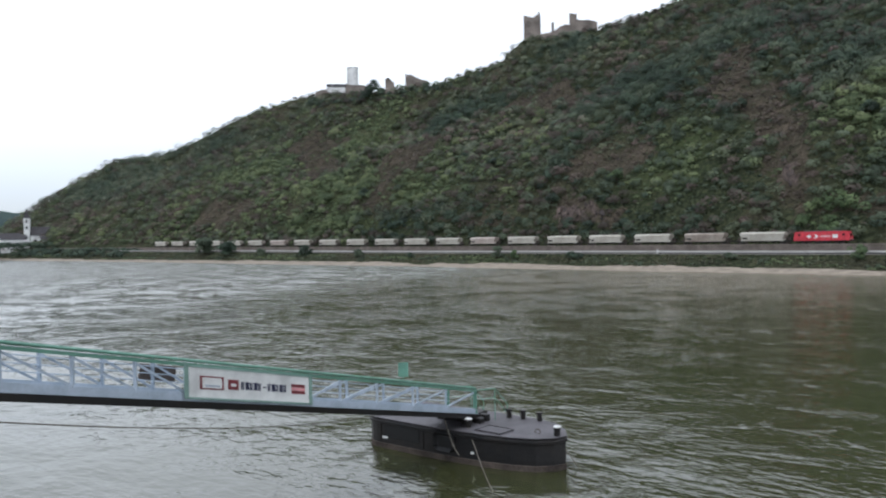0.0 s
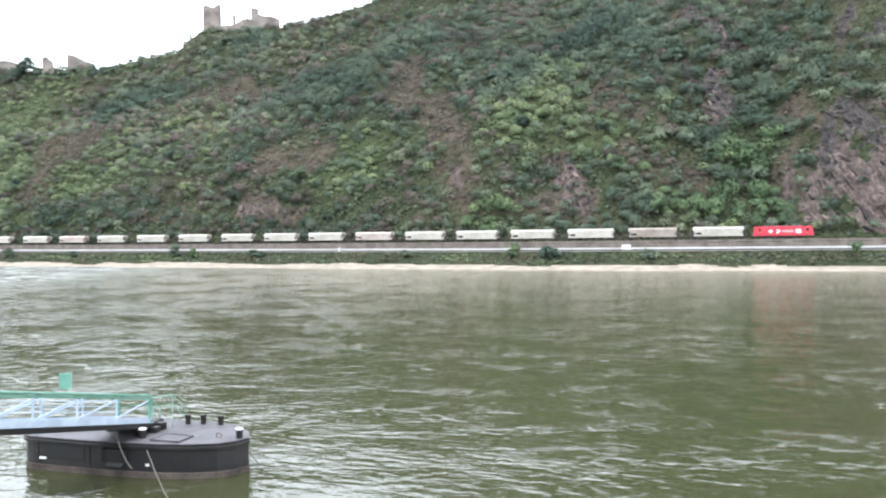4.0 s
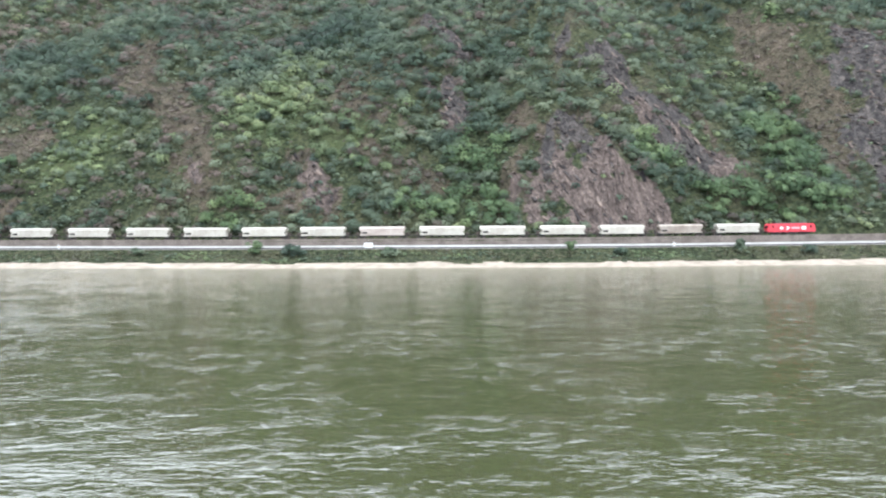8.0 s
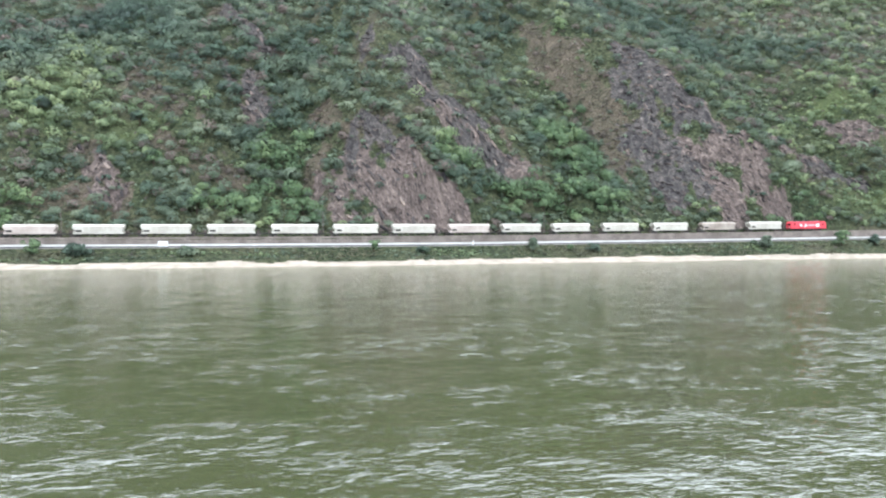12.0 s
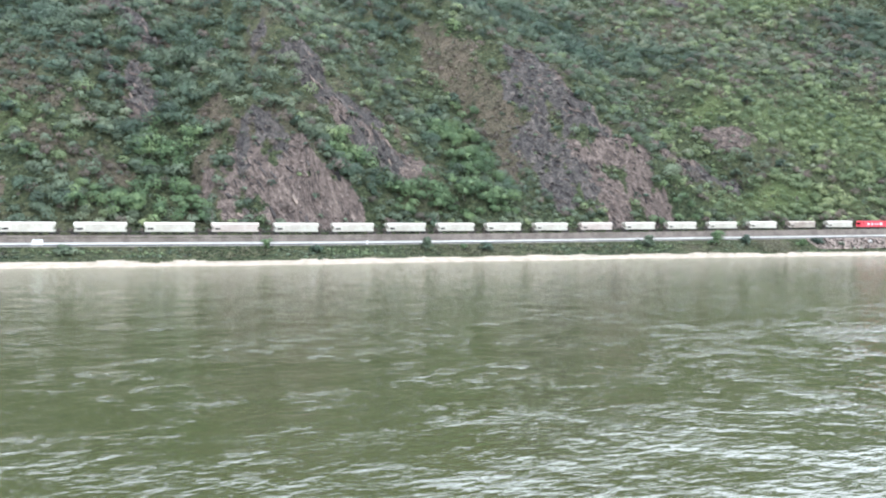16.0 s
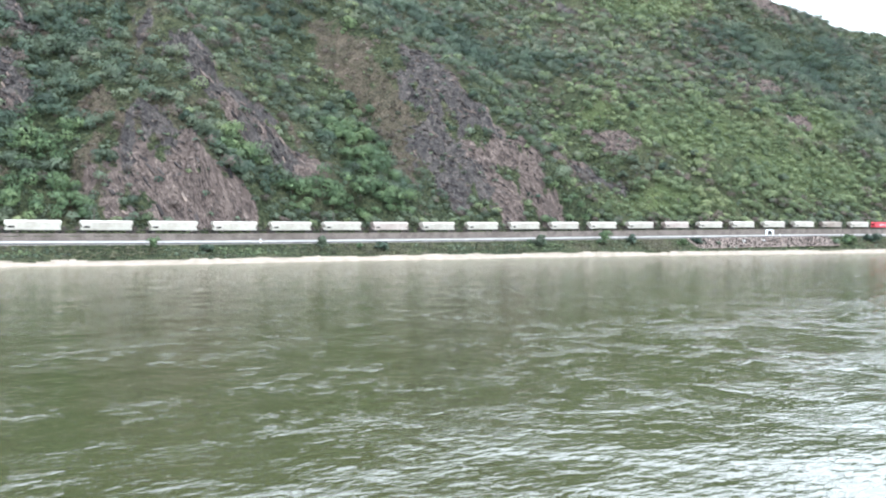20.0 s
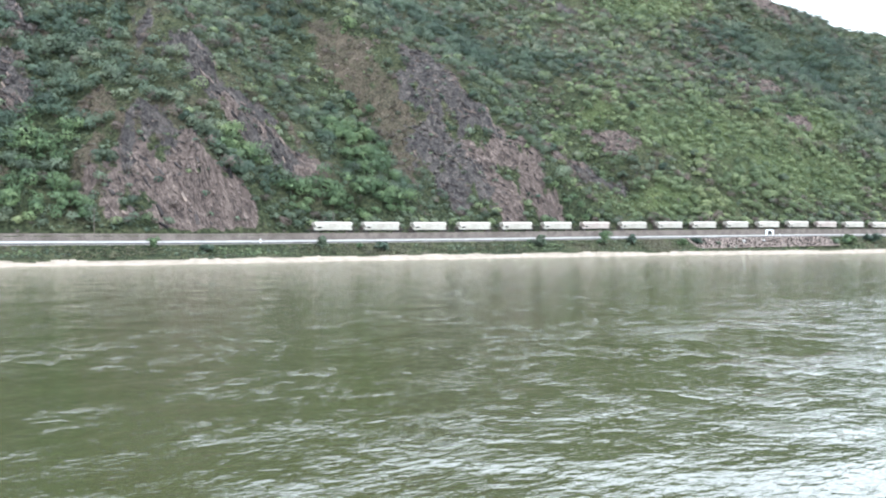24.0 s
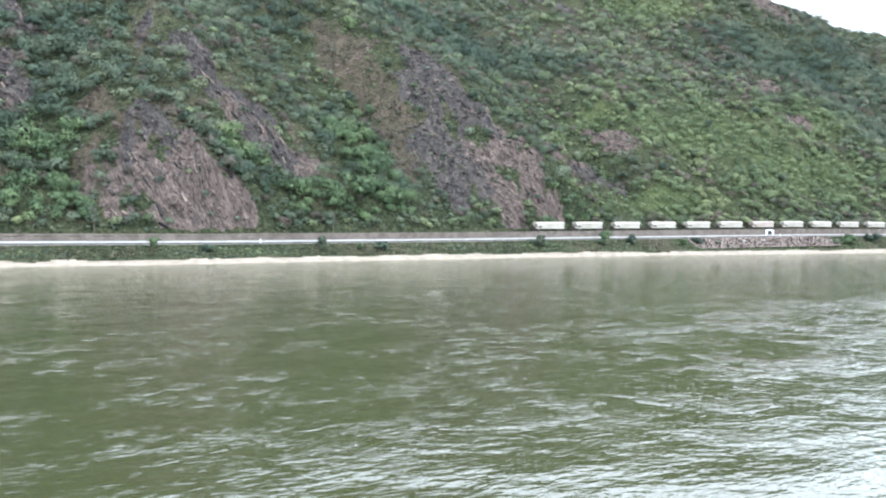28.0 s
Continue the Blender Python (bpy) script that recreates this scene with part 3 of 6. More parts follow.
def spurs(s, u):
    """Added height of spurs, ribs and side valleys, and of the broken beds on bare rock."""
    add = np.zeros_like(s)
    wob = rough(s / 15, u / 15, 31, 3) * 6
    for line, rise, face, back in SPURS:
        best, side = np.full_like(s, 1e9), np.zeros_like(s)
        for (s0, u0), (s1, u1) in zip(line, line[1:]):
            ds, du = s1 - s0, u1 - u0
            f = np.clip(((s - s0) * ds + (u - u0) * du) / (ds * ds + du * du), 0, 1)
            d = np.hypot(s - s0 - f * ds, u - u0 - f * du)
            nearer = d < best
            side = np.where(nearer, np.sign((s - s0) * du - (u - u0) * ds) * d, side)
            best = np.minimum(best, d)
        side = side + wob * np.clip(best / 6, .25, 1)
        prof = np.where(side > 0, np.clip(1 - side / face, 0, 1) ** 1.3, np.exp(-(np.minimum(side, 0) / back) ** 2))
        add = np.maximum(add, rise * prof * (1 + .3 * bumps(s / 12, u / 12, 53)))
    for s0, u0, s1, u1, rise, width in RIBS:
        ds, du = s1 - s0, u1 - u0
        n = math.hypot(ds, du)
        along = ((s - s0) * ds + (u - u0) * du) / n
        side = ((s - s0) * du - (u - u0) * ds) / n + wob
        ends = np.clip(np.minimum(along + 8, n + 8 - along) / 18, 0, 1)
        face = np.where(side > 0, np.clip(1 - side / (width * .6), 0, 1), np.exp(np.minimum(side, 0) / (width * .7)))
        add = np.maximum(add, rise * face * ends)
    for s0, sw, u0, uw, deep in VALLEYS:
        add = add - deep * np.exp(-((s - s0 - .25 * (95 - u)) / sw) ** 2 - ((u - u0) / uw) ** 2)
    slate, scree, dry = zones(s, u)
    rock = np.clip(np.maximum(slate, scree) * 1.6, 0, 1) + .25 * dry
    b, run = beds(s, u)
    teeth = 1.9 * saw(b / 6.3 + .15 * bumps(run / 30, b / 30, 71)) + .9 * saw(b / 2.5 + .3 * bumps(run / 12, b / 12, 72)) + 1.1 * rough(b / 7, run / 16, 73, 4)
    return add + teeth * rock


def ground_z(s, u):
    """Height of the ground above the water."""
    s, u = np.broadcast_arrays(np.asarray(s, float), np.asarray(u, float))
    zt = rail_z(s)
    road = road_z(s)
    wob = rough(s / 23, u / 9, 5, 3)
    shore = -30 + 2.2 * bumps(s / 38, s * 0, 9) + 1.0 * bumps(s / 11, s * 0, 12)
    low = np.where(u < shore, (u - shore) * .16,
          np.where(u < -21, (u - shore) / (-21 - shore) * 2.1, np.where(u < -13.2, 2.1 + (u + 21) / 7.8 * (road - 3.0), road - .2)))
    low = low + np.where((u < -13.6) & (u > -26), .35 * wob, 0)
    bed = np.where(u < -3.3, low, zt - .83)
    ur, top = crest(s)
    x = np.clip((u - 7) / (ur - 7), 0, None)
    up = zt - .3 + (top - zt) * np.where(x < 1, x + .05 * np.sin(x * math.pi * 2), 1 - .10 * (x - 1))
    fade = np.clip((u - 9) / 25, 0, 1)
    fade2 = fade * np.clip((1.12 - x) / .3, .25, 1)
    tall = np.clip((top - 20) / 60, 0, 1)
    up = up + tall * (fade2 * (11 * rough(s / 60, u / 150, 17, 3) + 4.5 * rough(s / 21, u / 36, 23, 3)) + fade * .8 * rough(s / 6, u / 6, 29, 2))
    up = up + spurs(s, u) * np.clip((u - 7) / 10, 0, 1)
    return np.where(u < 7, bed, up)


def patches(table, s, u):
    return np.max([np.exp(-((s - a) / c) ** 2 - ((u - b) / d) ** 2) for a, b, c, d in table], axis=0)


# ---- builders ----
def mesh_object(name, verts, faces, mat, smooth=False):
    me = bpy.data.meshes.new(name)
    me.from_pydata(verts, [], faces)
    me.materials.append(mat)
    if smooth:
        me.polygons.foreach_set("use_smooth", [True] * len(me.polygons))
    return new(name, me)


def part(name, bm, mat, parent=None, label="", smooth=False):
    """Links a bmesh as one mesh object, under a thing or a part."""
    me = bpy.data.meshes.new(name)
    bm.normal_update()
    bm.to_mesh(me)
    bm.free()
    me.materials.append(mat)
    if smooth:
        me.polygons.foreach_set("use_smooth", [True] * len(me.polygons))
    ob = new(name, me)
    ob.parent = parent
    return tagged(ob, label)


def thing(name, m, label, category, group="", kind=""):
    ob = new(name)
    ob.matrix_world = m
    ob.empty_display_size = .2
    return tagged(ob, label, category, group, kind)


def box(size, centre=(0, 0, 0), bevel=0.0, bm=None, turn=None, taper=1.0):
    """A box with bevelled edges; taper: how wide its top is against its foot."""
    bm = bm or bmesh.new()
    sx, sy, sz = (v / 2 for v in size)
    c = [bm.verts.new((x * sx * (taper if z > 0 else 1), y * sy * (taper if z > 0 else 1), z * sz)) for z in (-1, 1) for y in (-1, 1) for x in (-1, 1)]
    f = [bm.faces.new([c[i] for i in q]) for q in ((0, 2, 3, 1), (4, 5, 7, 6), (0, 1, 5, 4), (2, 6, 7, 3), (0, 4, 6, 2), (1, 3, 7, 5))]
    made = c
    if bevel:
        es = list({e for q in f for e in q.edges})
        r = bmesh.ops.bevel(bm, geom=es, offset=bevel, segments=1, affect="EDGES")
        made = list({v for q in r["faces"] for v in q.verts})
    if turn is not None:
        bmesh.ops.transform(bm, matrix=turn, verts=made)
    bmesh.ops.translate(bm, verts=made, vec=centre)
    return bm


def tube(points, radius, sides=8, bm=None, caps=True):
    """A bar or rope of round section along points."""
    bm = bm or bmesh.new()
    pts = [Vector(p) for p in points]
    rings = []
    for i, p in enumerate(pts):
        d = (pts[min(i + 1, len(pts) - 1)] - pts[max(i - 1, 0)]).normalized()
        side = d.cross(Vector((0, 0, 1)) if abs(d.z) < .95 else Vector((1, 0, 0))).normalized()
        up = side.cross(d)
        r = radius[i] if isinstance(radius, (list, tuple)) else radius
        rings.append([bm.verts.new(p + side * r * math.cos(a) + up * r * math.sin(a)) for a in (k * 2 * math.pi / sides for k in range(sides))])
    for a, b in zip(rings, rings[1:]):
        for k in range(sides):
            bm.faces.new((a[k], a[(k + 1) % sides], b[(k + 1) % sides], b[k]))
    if caps:
        bm.faces.new(rings[0][::-1])
        bm.faces.new(rings[-1])
    return bm


def beam(a, b, wide, high, bm=None):
    """A bar of square section from a to b."""
    bm = bm or bmesh.new()
    a, b = Vector(a), Vector(b)
    d = (b - a).normalized()
    side = d.cross(Vector((0, 0, 1)) if abs(d.z) < .95 else Vector((1, 0, 0))).normalized() * wide / 2
    up = side.cross(d).normalized() * high / 2
    c = [bm.verts.new(p + side * i + up * j) for p in (a, b) for i, j in ((-1, -1), (1, -1), (1, 1), (-1, 1))]
    for q in ((3, 2, 1, 0), (4, 5, 6, 7), (0, 1, 5, 4), (1, 2, 6, 5), (2, 3, 7, 6), (3, 0, 4, 7)):
        bm.faces.new([c[i] for i in q])
    return bm


def prism(outline, depth, bm=None, axis="y"):
    """An outline in x, z pushed along y."""
    bm = bm or bmesh.new()
    a = [bm.verts.new((x, -depth / 2, z)) for x, z in outline]
    b = [bm.verts.new((x, depth / 2, z)) for x, z in outline]
    k = len(outline)
    bm.faces.new(a)
    bm.faces.new(b[::-1])
    for i in range(k):
        bm.faces.new((a[(i + 1) % k], a[i], b[i], b[(i + 1) % k]))
    bmesh.ops.recalc_face_normals(bm, faces=bm.faces)
    return bm


# ---- ground: the far bank and its hillside in one sheet ----
def build_ground():
    s = np.r_[np.arange(-420, 200, 5.0), np.arange(200, 690, 2.2), np.arange(690, 1010, .85), np.arange(1010, 1200, 2.0), np.arange(1200, 1561, 5.0)]
    u = np.r_[-60, -45, -38, np.arange(-34, -12.6, 1.0), -12.9, -3.6, -3.31, -3.29, 0, 3, 6.9, 7.1, np.arange(9, 130, 1.05), np.arange(130, 250, 2.0), np.arange(250, 310, 6.0), 330, 400, 520, 700]
    gs, gu = np.meshgrid(s, u, indexing="ij")
    z = ground_z(gs, gu)
    x, y = plan(gs, gu)
    fast = np.stack([x, y, z], -1).reshape(-1, 3)
    ns, nu = gs.shape
    i, j = np.meshgrid(np.arange(ns - 1), np.arange(nu - 1), indexing="ij")
    q = np.stack([i * nu + j, (i + 1) * nu + j, (i + 1) * nu + j + 1, i * nu + j + 1], -1).reshape(-1, 4)
    me = bpy.data.meshes.new("ground")
    me.from_pydata(fast.tolist(), [], q.tolist())
    me.materials.append(HILL)
    me.materials.append(GRAVEL)
    mid = gu[:-1, :-1].ravel()
    edge = -24.6 + 1.2 * bumps(gs[:-1, :-1].ravel() / 9, mid * 0, 41)
    me.polygons.foreach_set("material_index", (mid < edge).astype(int))
    me.polygons.foreach_set("use_smooth", [True] * len(q))
    slate, scree, dry = zones(gs, gu)
    dry = np.maximum(dry, np.clip(rough(gs / 55, gu / 40, 77, 4) * 1.6 - .5, 0, .6) * (gu > 15)) * (gu > 8)
    across, along = beds(gs, gu)
    for name, value in (("slate", slate * (gu > 7.5)), ("scree", scree * (gu > 7.5)), ("dry", dry), ("lush", patches(BRIGHT, gs, gu) * (gu > 8) * np.where(gs > 900, 1.0, .7)), ("bed", across), ("run", along)):
        at = me.attributes.new(name, "FLOAT", "POINT")
        at.data.foreach_set("value", value.ravel().astype(np.float32))
    return tagged(new("ground", me), "steep rocky hillside and gravel river bank", "ground", kind="structure")


build_ground()

# the river, and the land that reaches the horizon
tagged(mesh_object("riverbed_plain", [(-4500, -4500, -2.5), (4500, -4500, -2.5), (4500, 4500, -2.5), (-4500, 4500, -2.5)], [(0, 1, 2, 3)], FAR_WOOD),
       "flat distant land", "ground", kind="structure")


def build_water():
    g = 60
    r = np.r_[0, np.geomspace(20, 1900, 59)]
    a = np.arange(g) * 2 * math.pi / g
    v = [(0, 0, 0)] + [(d * math.sin(t), d * math.cos(t), 0) for d in r[1:] for t in a]
    f = [(0, 1 + k, 1 + (k + 1) % g) for k in range(g)]
    for i in range(58):
        for k in range(g):
            p, q = 1 + i * g + k, 1 + i * g + (k + 1) % g
            f.append((p, p + g, q + g, q))
    return tagged(mesh_object("river_water", v, [t[::-1] for t in f], WATER), "choppy murky green river water", "water", kind="structure")


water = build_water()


def build_near_bank():
    """The bank on which the camera stands."""
    d = Vector((.83, -.56))
    n = Vector((-.56, -.83))   # away from the river
    v, f = [], []
    prof = [(-4.6, -1.5), (-4.2, .1), (-2.2, 7.8), (-1.6, 9.8), (-1.2, 9.9), (6, 9.9), (30, 11), (120, 16), (500, 60), (1500, 160)]
    ks = [-1800, -600, -200, -60, -25, 0, 25, 60, 200, 600, 1800]
    for k in ks:
        for w, z in prof:
            p = d * k + n * w
            v.append((p.x, p.y, z))
    m = len(prof)
    for i in range(len(ks) - 1):
        for j in range(m - 1):
            f.append((i * m + j, (i + 1) * m + j, (i + 1) * m + j + 1, i * m + j + 1))
    return tagged(mesh_object("near_bank", v, f, MASONRY), "paved embankment of grey stone", "embankment", kind="structure")


build_near_bank()


# ---- road, walls and railway along the far bank ----
def strip(name, section, mat, label, category, s0=-150, s1=1500, step=8.0, rel="road"):
    """A long piece with a closed section of (u, z) points that follows the bank."""
    ss = np.arange(s0, s1 + .1, step)
    base = road_z(ss) if rel == "road" else rail_z(ss)
    v, f, k = [], [], len(section)
    for s, b in zip(ss, base):
        for u, z in section:
            x, y = plan(s, u)
            v.append((float(x), float(y), float(b + z)))
    for i in range(len(ss) - 1):
        for j in range(k):
            f.append((i * k + j, i * k + (j + 1) % k, (i + 1) * k + (j + 1) % k, (i + 1) * k + j))
    f += [tuple(range(k))[::-1], tuple((len(ss) - 1) * k + j for j in range(k))]
    ob = mesh_object(name, v, f, mat)
    return tagged(ob, label, category, kind="structure")


strip("road", [(-12.6, -.15), (-12.6, .02), (-3.5, .06), (-3.5, -.15)], ASPHALT, "grey asphalt riverside road", "road")
strip("quay_wall", [(-13.0, -1.6), (-13.0, .05), (-12.62, .05), (-12.62, -1.6)], QUAY, "pale concrete edge wall below the road", "wall", 140)
strip("parapet", [(-12.98, .46), (-12.98, .74), (-12.72, .74), (-12.72, .46)], PARAPET, "white concrete parapet along the road", "parapet", 150)
strip("retaining_wall", [(-3.5, -4.2), (-3.25, -.2), (-2.75, -.2), (-2.75, -4.2)], MASONRY, "brown-grey stone retaining wall between road and railway", "wall", rel="rail")
strip("track_bed", [(-2.7, -.82), (-1.9, -.48), (6.2, -.48), (6.9, -.82)], BALLAST, "brown ballast bed of the railway", "track bed", rel="rail")
# dark strip fills the gap under the parapet, its shadow line in the colour
strip("parapet_shade", [(-12.9, .05), (-12.9, .46), (-12.8, .46), (-12.8, .05)], DECK, "dark strip painted as the shadow line under the parapet", "parapet", 150)
for k, u in enumerate((-.72, .72, 3.28, 4.72)):
    strip("rail", [(u - .035, -.45), (u - .035, -.28), (u + .035, -.28), (u + .035, -.45)], STEEL, "steel railway rail on ballast", "rail", rel="rail", step=10)


# ---- vegetation of the hillside ----
def leaf_mesh(name, centres, radii, per, leaf, mat, seed, label, category, kind="stuff", squash=.8, inland=None):
    """Crowns of many small leaf clumps: three-cornered clumps over uneven, open ellipsoids."""
    rng = np.random.default_rng(seed)
    n = len(centres)
    d = rng.normal(size=(n, per, 3))
    d /= np.linalg.norm(d, axis=-1, keepdims=True)
    d[..., 2] = np.where(d[..., 2] < -.35, -d[..., 2], d[..., 2])
    if inland is not None:                                         # no leaves inside the slope
        into = (d[..., 0] * inland[:, None, 0] + d[..., 1] * inland[:, None, 1] - d[..., 2]) * .7
        d = np.where((into > .15)[..., None], -d, d)
    lob = rng.normal(size=(n, 5, 3))
    lob /= np.linalg.norm(lob, axis=-1, keepdims=True)
    near = np.max(np.einsum("npk,nlk->npl", d, lob), axis=-1)      # lobes of the crown
    r = radii[:, None] * (.70 + .32 * np.clip(near, 0, 1) ** 2) * (1 - .34 * rng.random((n, per)) ** 2)
    c = centres[:, None, :] + d * r[..., None] * np.array([1, 1, squash])
    out = d + rng.normal(scale=.3, size=d.shape)
    out /= np.linalg.norm(out, axis=-1, keepdims=True)
    a = np.cross(out, rng.normal(size=out.shape))
    a /= np.linalg.norm(a, axis=-1, keepdims=True)
    b = np.cross(out, a)
    size = (leaf * np.clip(radii, .6, 3.2)[:, None] * (.6 + .8 * rng.random((n, per))))[..., None]
    tri = np.stack([c + a * size, c - a * size * .5 + b * size * .87, c - a * size * .5 - b * size * .87], axis=2)
    v = tri.reshape(-1, 3).astype(np.float32)
    me = bpy.data.meshes.new(name)
    k = len(v) // 3
    me.vertices.add(len(v))
    me.vertices.foreach_set("co", v.ravel())
    me.loops.add(len(v))
    me.loops.foreach_set("vertex_index", np.arange(len(v), dtype=np.int32))
    me.polygons.add(k)
    me.polygons.foreach_set("loop_start", np.arange(0, len(v), 3, dtype=np.int32))
    me.polygons.foreach_set("loop_total", np.full(k, 3, dtype=np.int32))
    me.materials.append(mat)
    me.update(calc_edges=True)
    tone = me.attributes.new("tone", "FLOAT", "FACE")
    tone.data.foreach_set("value", np.repeat(rng.random(n), per).astype(np.float32))
    lean = d * np.array([1, 1, 1.15]) + .35 * out + np.array([0, 0, .25])
    lean /= np.linalg.norm(lean, axis=-1, keepdims=True)
    at = me.attributes.new("lean", "FLOAT_VECTOR", "FACE")
    at.data.foreach_set("vector", lean.reshape(-1).astype(np.float32))
    ob = new(name, me)
    return tagged(ob, label, category, kind=kind) if label else ob


def openness(s, u):
    return np.clip(rough(s / 55, u / 40, 77, 4) * 1.7 - .45, 0, .85)


def plant_hillside():
    rng = np.random.default_rng(7)
    n = 50000
    s, u = rng.uniform(-330, 1480, n), 8.2 + rng.random(n) ** 1.12 * 275
    ur, top = crest(s)
    ok = (u < ur + 14) & (u < (top - 10) / .5 + 10)
    s, u = s[ok], u[ok]
    (slate, scree, dry), open_ = zones(s, u), openness(s, u)
    br, fr, wd = patches(BRIGHT, s, u), patches(FRESH, s, u), patches(WOOD, s, u)
    foot = np.clip((15 - u) / 5, 0, 1)
    bare = np.clip(np.maximum(slate, scree) * 1.7 - .35, 0, 1)
    dens = np.clip((.80 + .25 * wd + .3 * fr + .4 * foot - open_ * .45 * (1 - wd) + .12 * br) * (1 - .97 * bare) * (1 - .48 * np.clip(dry * 1.3, 0, 1)), .0, 1)
    dens *= np.where(s < 150, .50, np.where(s > 1250, .62, .90)) * np.where(u > 250, .5, 1)
    keep = rng.random(len(s)) < dens
    s, u, br, bare, dry, fr, wd, foot = (a[keep] for a in (s, u, br, bare, dry, fr, wd, foot))
    m = len(s)
    big = np.clip(.5 + .7 * rough(s / 30, u / 30, 51, 3), 0, 1)
    r = 1.1 + (1.3 + 1.5 * big) * rng.random(m) ** 1.3
    tree = (rng.random(m) < .16 + .22 * big + .55 * wd + .5 * fr - .22 * br) & (bare < .3) & (dry < .4)
    r = np.where(tree, 2.5 + (2.2 + 1.3 * wd) * rng.random(m) ** 1.4, r)
    r *= (1 - .45 * np.clip(dry + bare, 0, 1)) * np.where(s < 150, 1.3, np.where(s > 1200, 1.2, 1))
    r = np.where(foot > .2, np.minimum(np.maximum(r, 1.3 + 1.3 * rng.random(m)), 2.6), r)
    x, y = plan(s, u)
    c = np.stack([x, y, ground_z(s, u) + r * np.where(u > crest(s)[0] - 10, .3, np.where(r > 2.25, .72, .45))], -1)
    inl = np.radians(heading(s) + 90)
    inl = np.stack([np.cos(inl), np.sin(inl)], -1) * (u < crest(s)[0] - 14)[:, None]
    drift = rough(s / 45, u / 45, 61, 3)
    pick = rng.random(m) * .75 + .45 * drift + .62 * wd - np.where(s > 1000, 1.1, np.where(s < 480, .35, .62)) * br + .12 * (np.clip(u / 200, 0, 1) - .4) - .48 * np.clip((540 - s) / 160, 0, 1) * (1 - .5 * wd) - .26 * np.clip((s - 900) / 60, 0, 1) * (1 - .6 * wd)
    brown = (rng.random(m) < .09 + .20 * np.clip((660 - s) / 60, 0, 1) + .07 * (s > 930) + .26 * np.clip(rough(s / 24, u / 24, 95, 3), 0, 1) + .45 * np.clip(dry, 0, 1)) & (fr < .3) & (br < .5) & (wd < .6)
    fresh = (fr > .30 + .35 * rng.random(m)) & ~brown
    dark = ~fresh & ~brown & (pick > .55)
    light = ~fresh & ~brown & (pick < .10 * br - .01)
    mid = ~fresh & ~dark & ~light & ~brown
    # the brightened leaf copy takes over towards both ends of the hillside
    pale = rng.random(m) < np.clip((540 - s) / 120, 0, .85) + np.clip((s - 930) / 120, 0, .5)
    tall = r > 2.25
    for k, (w, name, mat, label) in enumerate((
            (dark, "dark_hillside_trees", LEAF_DARK, "dark green trees and bushes on the slope"),
            (mid & ~pale, "hillside_shrubs", LEAF_MID, "green shrubs covering the steep hillside"),
            (light, "light_hillside_brush", LEAF_LIGHT, "yellow-green brush on the open slope"),
            (fresh, "fresh_green_trees", LEAF_FRESH, "fresh green leafy trees on the slope"),
            (brown, "brown_hillside_brush", DRY, "brown twiggy brush on the slope"),
            (mid & pale, "lit_hillside_shrubs", LEAF_MID_LIT, "grey-green shrubs with extra light put into their leaf colour"))):
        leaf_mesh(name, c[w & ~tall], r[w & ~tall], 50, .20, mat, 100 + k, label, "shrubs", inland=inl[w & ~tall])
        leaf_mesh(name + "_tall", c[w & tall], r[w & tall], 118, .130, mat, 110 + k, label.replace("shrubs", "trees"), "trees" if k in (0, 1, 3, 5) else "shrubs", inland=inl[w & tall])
    # low brush between them
    n = 24000
    s, u = rng.uniform(300, 1420, n), 8 + rng.random(n) ** 1.25 * 225
    slate, scree, dry = zones(s, u)
    ok = (rng.random(n) < np.clip(1 - np.maximum(slate, scree) * 1.8 - .45 * dry, .0, 1)) & (u < crest(s)[0])
    s, u, dry = s[ok], u[ok], dry[ok]
    x, y = plan(s, u)
    r = .6 + 1.0 * rng.random(len(s)) ** 1.5
    c = np.stack([x, y, ground_z(s, u) + r * .2], -1)
    br = patches(BRIGHT, s, u) + .45 * rough(s / 25, u / 25, 66, 3)
    for k, (w, name, mat, label) in enumerate(((dry > .3 + .5 * rng.random(len(s)), "low_dry_brush", DRY, "low brown brush on the dry slope"),
                                               (br < .38, "low_hillside_brush", LEAF_MID, "low green brush on the slope"), (br >= .38, "low_light_brush", LEAF_LIGHT, "low yellow-green brush on the slope"))):
        w = w & (dry <= .3) if k else w
        leaf_mesh(name, c[w], r[w], 14, .33, mat, 118 + k, label, "brush")
    # tufts of dry grass and heath
    n = 60000
    s, u = rng.uniform(180, 1300, n), rng.uniform(9, 200, n)
    slate, scree, dry = zones(s, u)
    ok = (rng.random(n) < np.clip(dry * 1.3, 0, 1) * .9 * (1 - np.maximum(slate, scree))) & (u < crest(s)[0])
    s, u = s[ok], u[ok]
    x, y = plan(s, u)
    r = .4 + .8 * rng.random(len(s)) ** 1.5
    c = np.stack([x, y, ground_z(s, u) + r * .2], -1)
    w = rng.random(len(s)) < .62
    leaf_mesh("dry_tufts", c[w], r[w], 16, .38, DRY, 126, "tufts of dry brown grass on the slope", "grass")
    leaf_mesh("olive_tufts", c[~w], r[~w], 16, .38, OLIVE, 127, "tufts of olive green heath on the slope", "grass")
    # small bushes that hold on to the rock
    n = 40000
    s, u = rng.uniform(250, 1300, n), rng.uniform(9, 225, n)
    slate, scree, dry = zones(s, u)
    b = np.maximum(slate, scree)
    ok = (b > .15) & (rng.random(n) < .35 + .5 * (b < .5)) & (rough(s / 8, u / 8, 71, 3) > -.08) & (u < crest(s)[0])
    s, u = s[ok], u[ok]
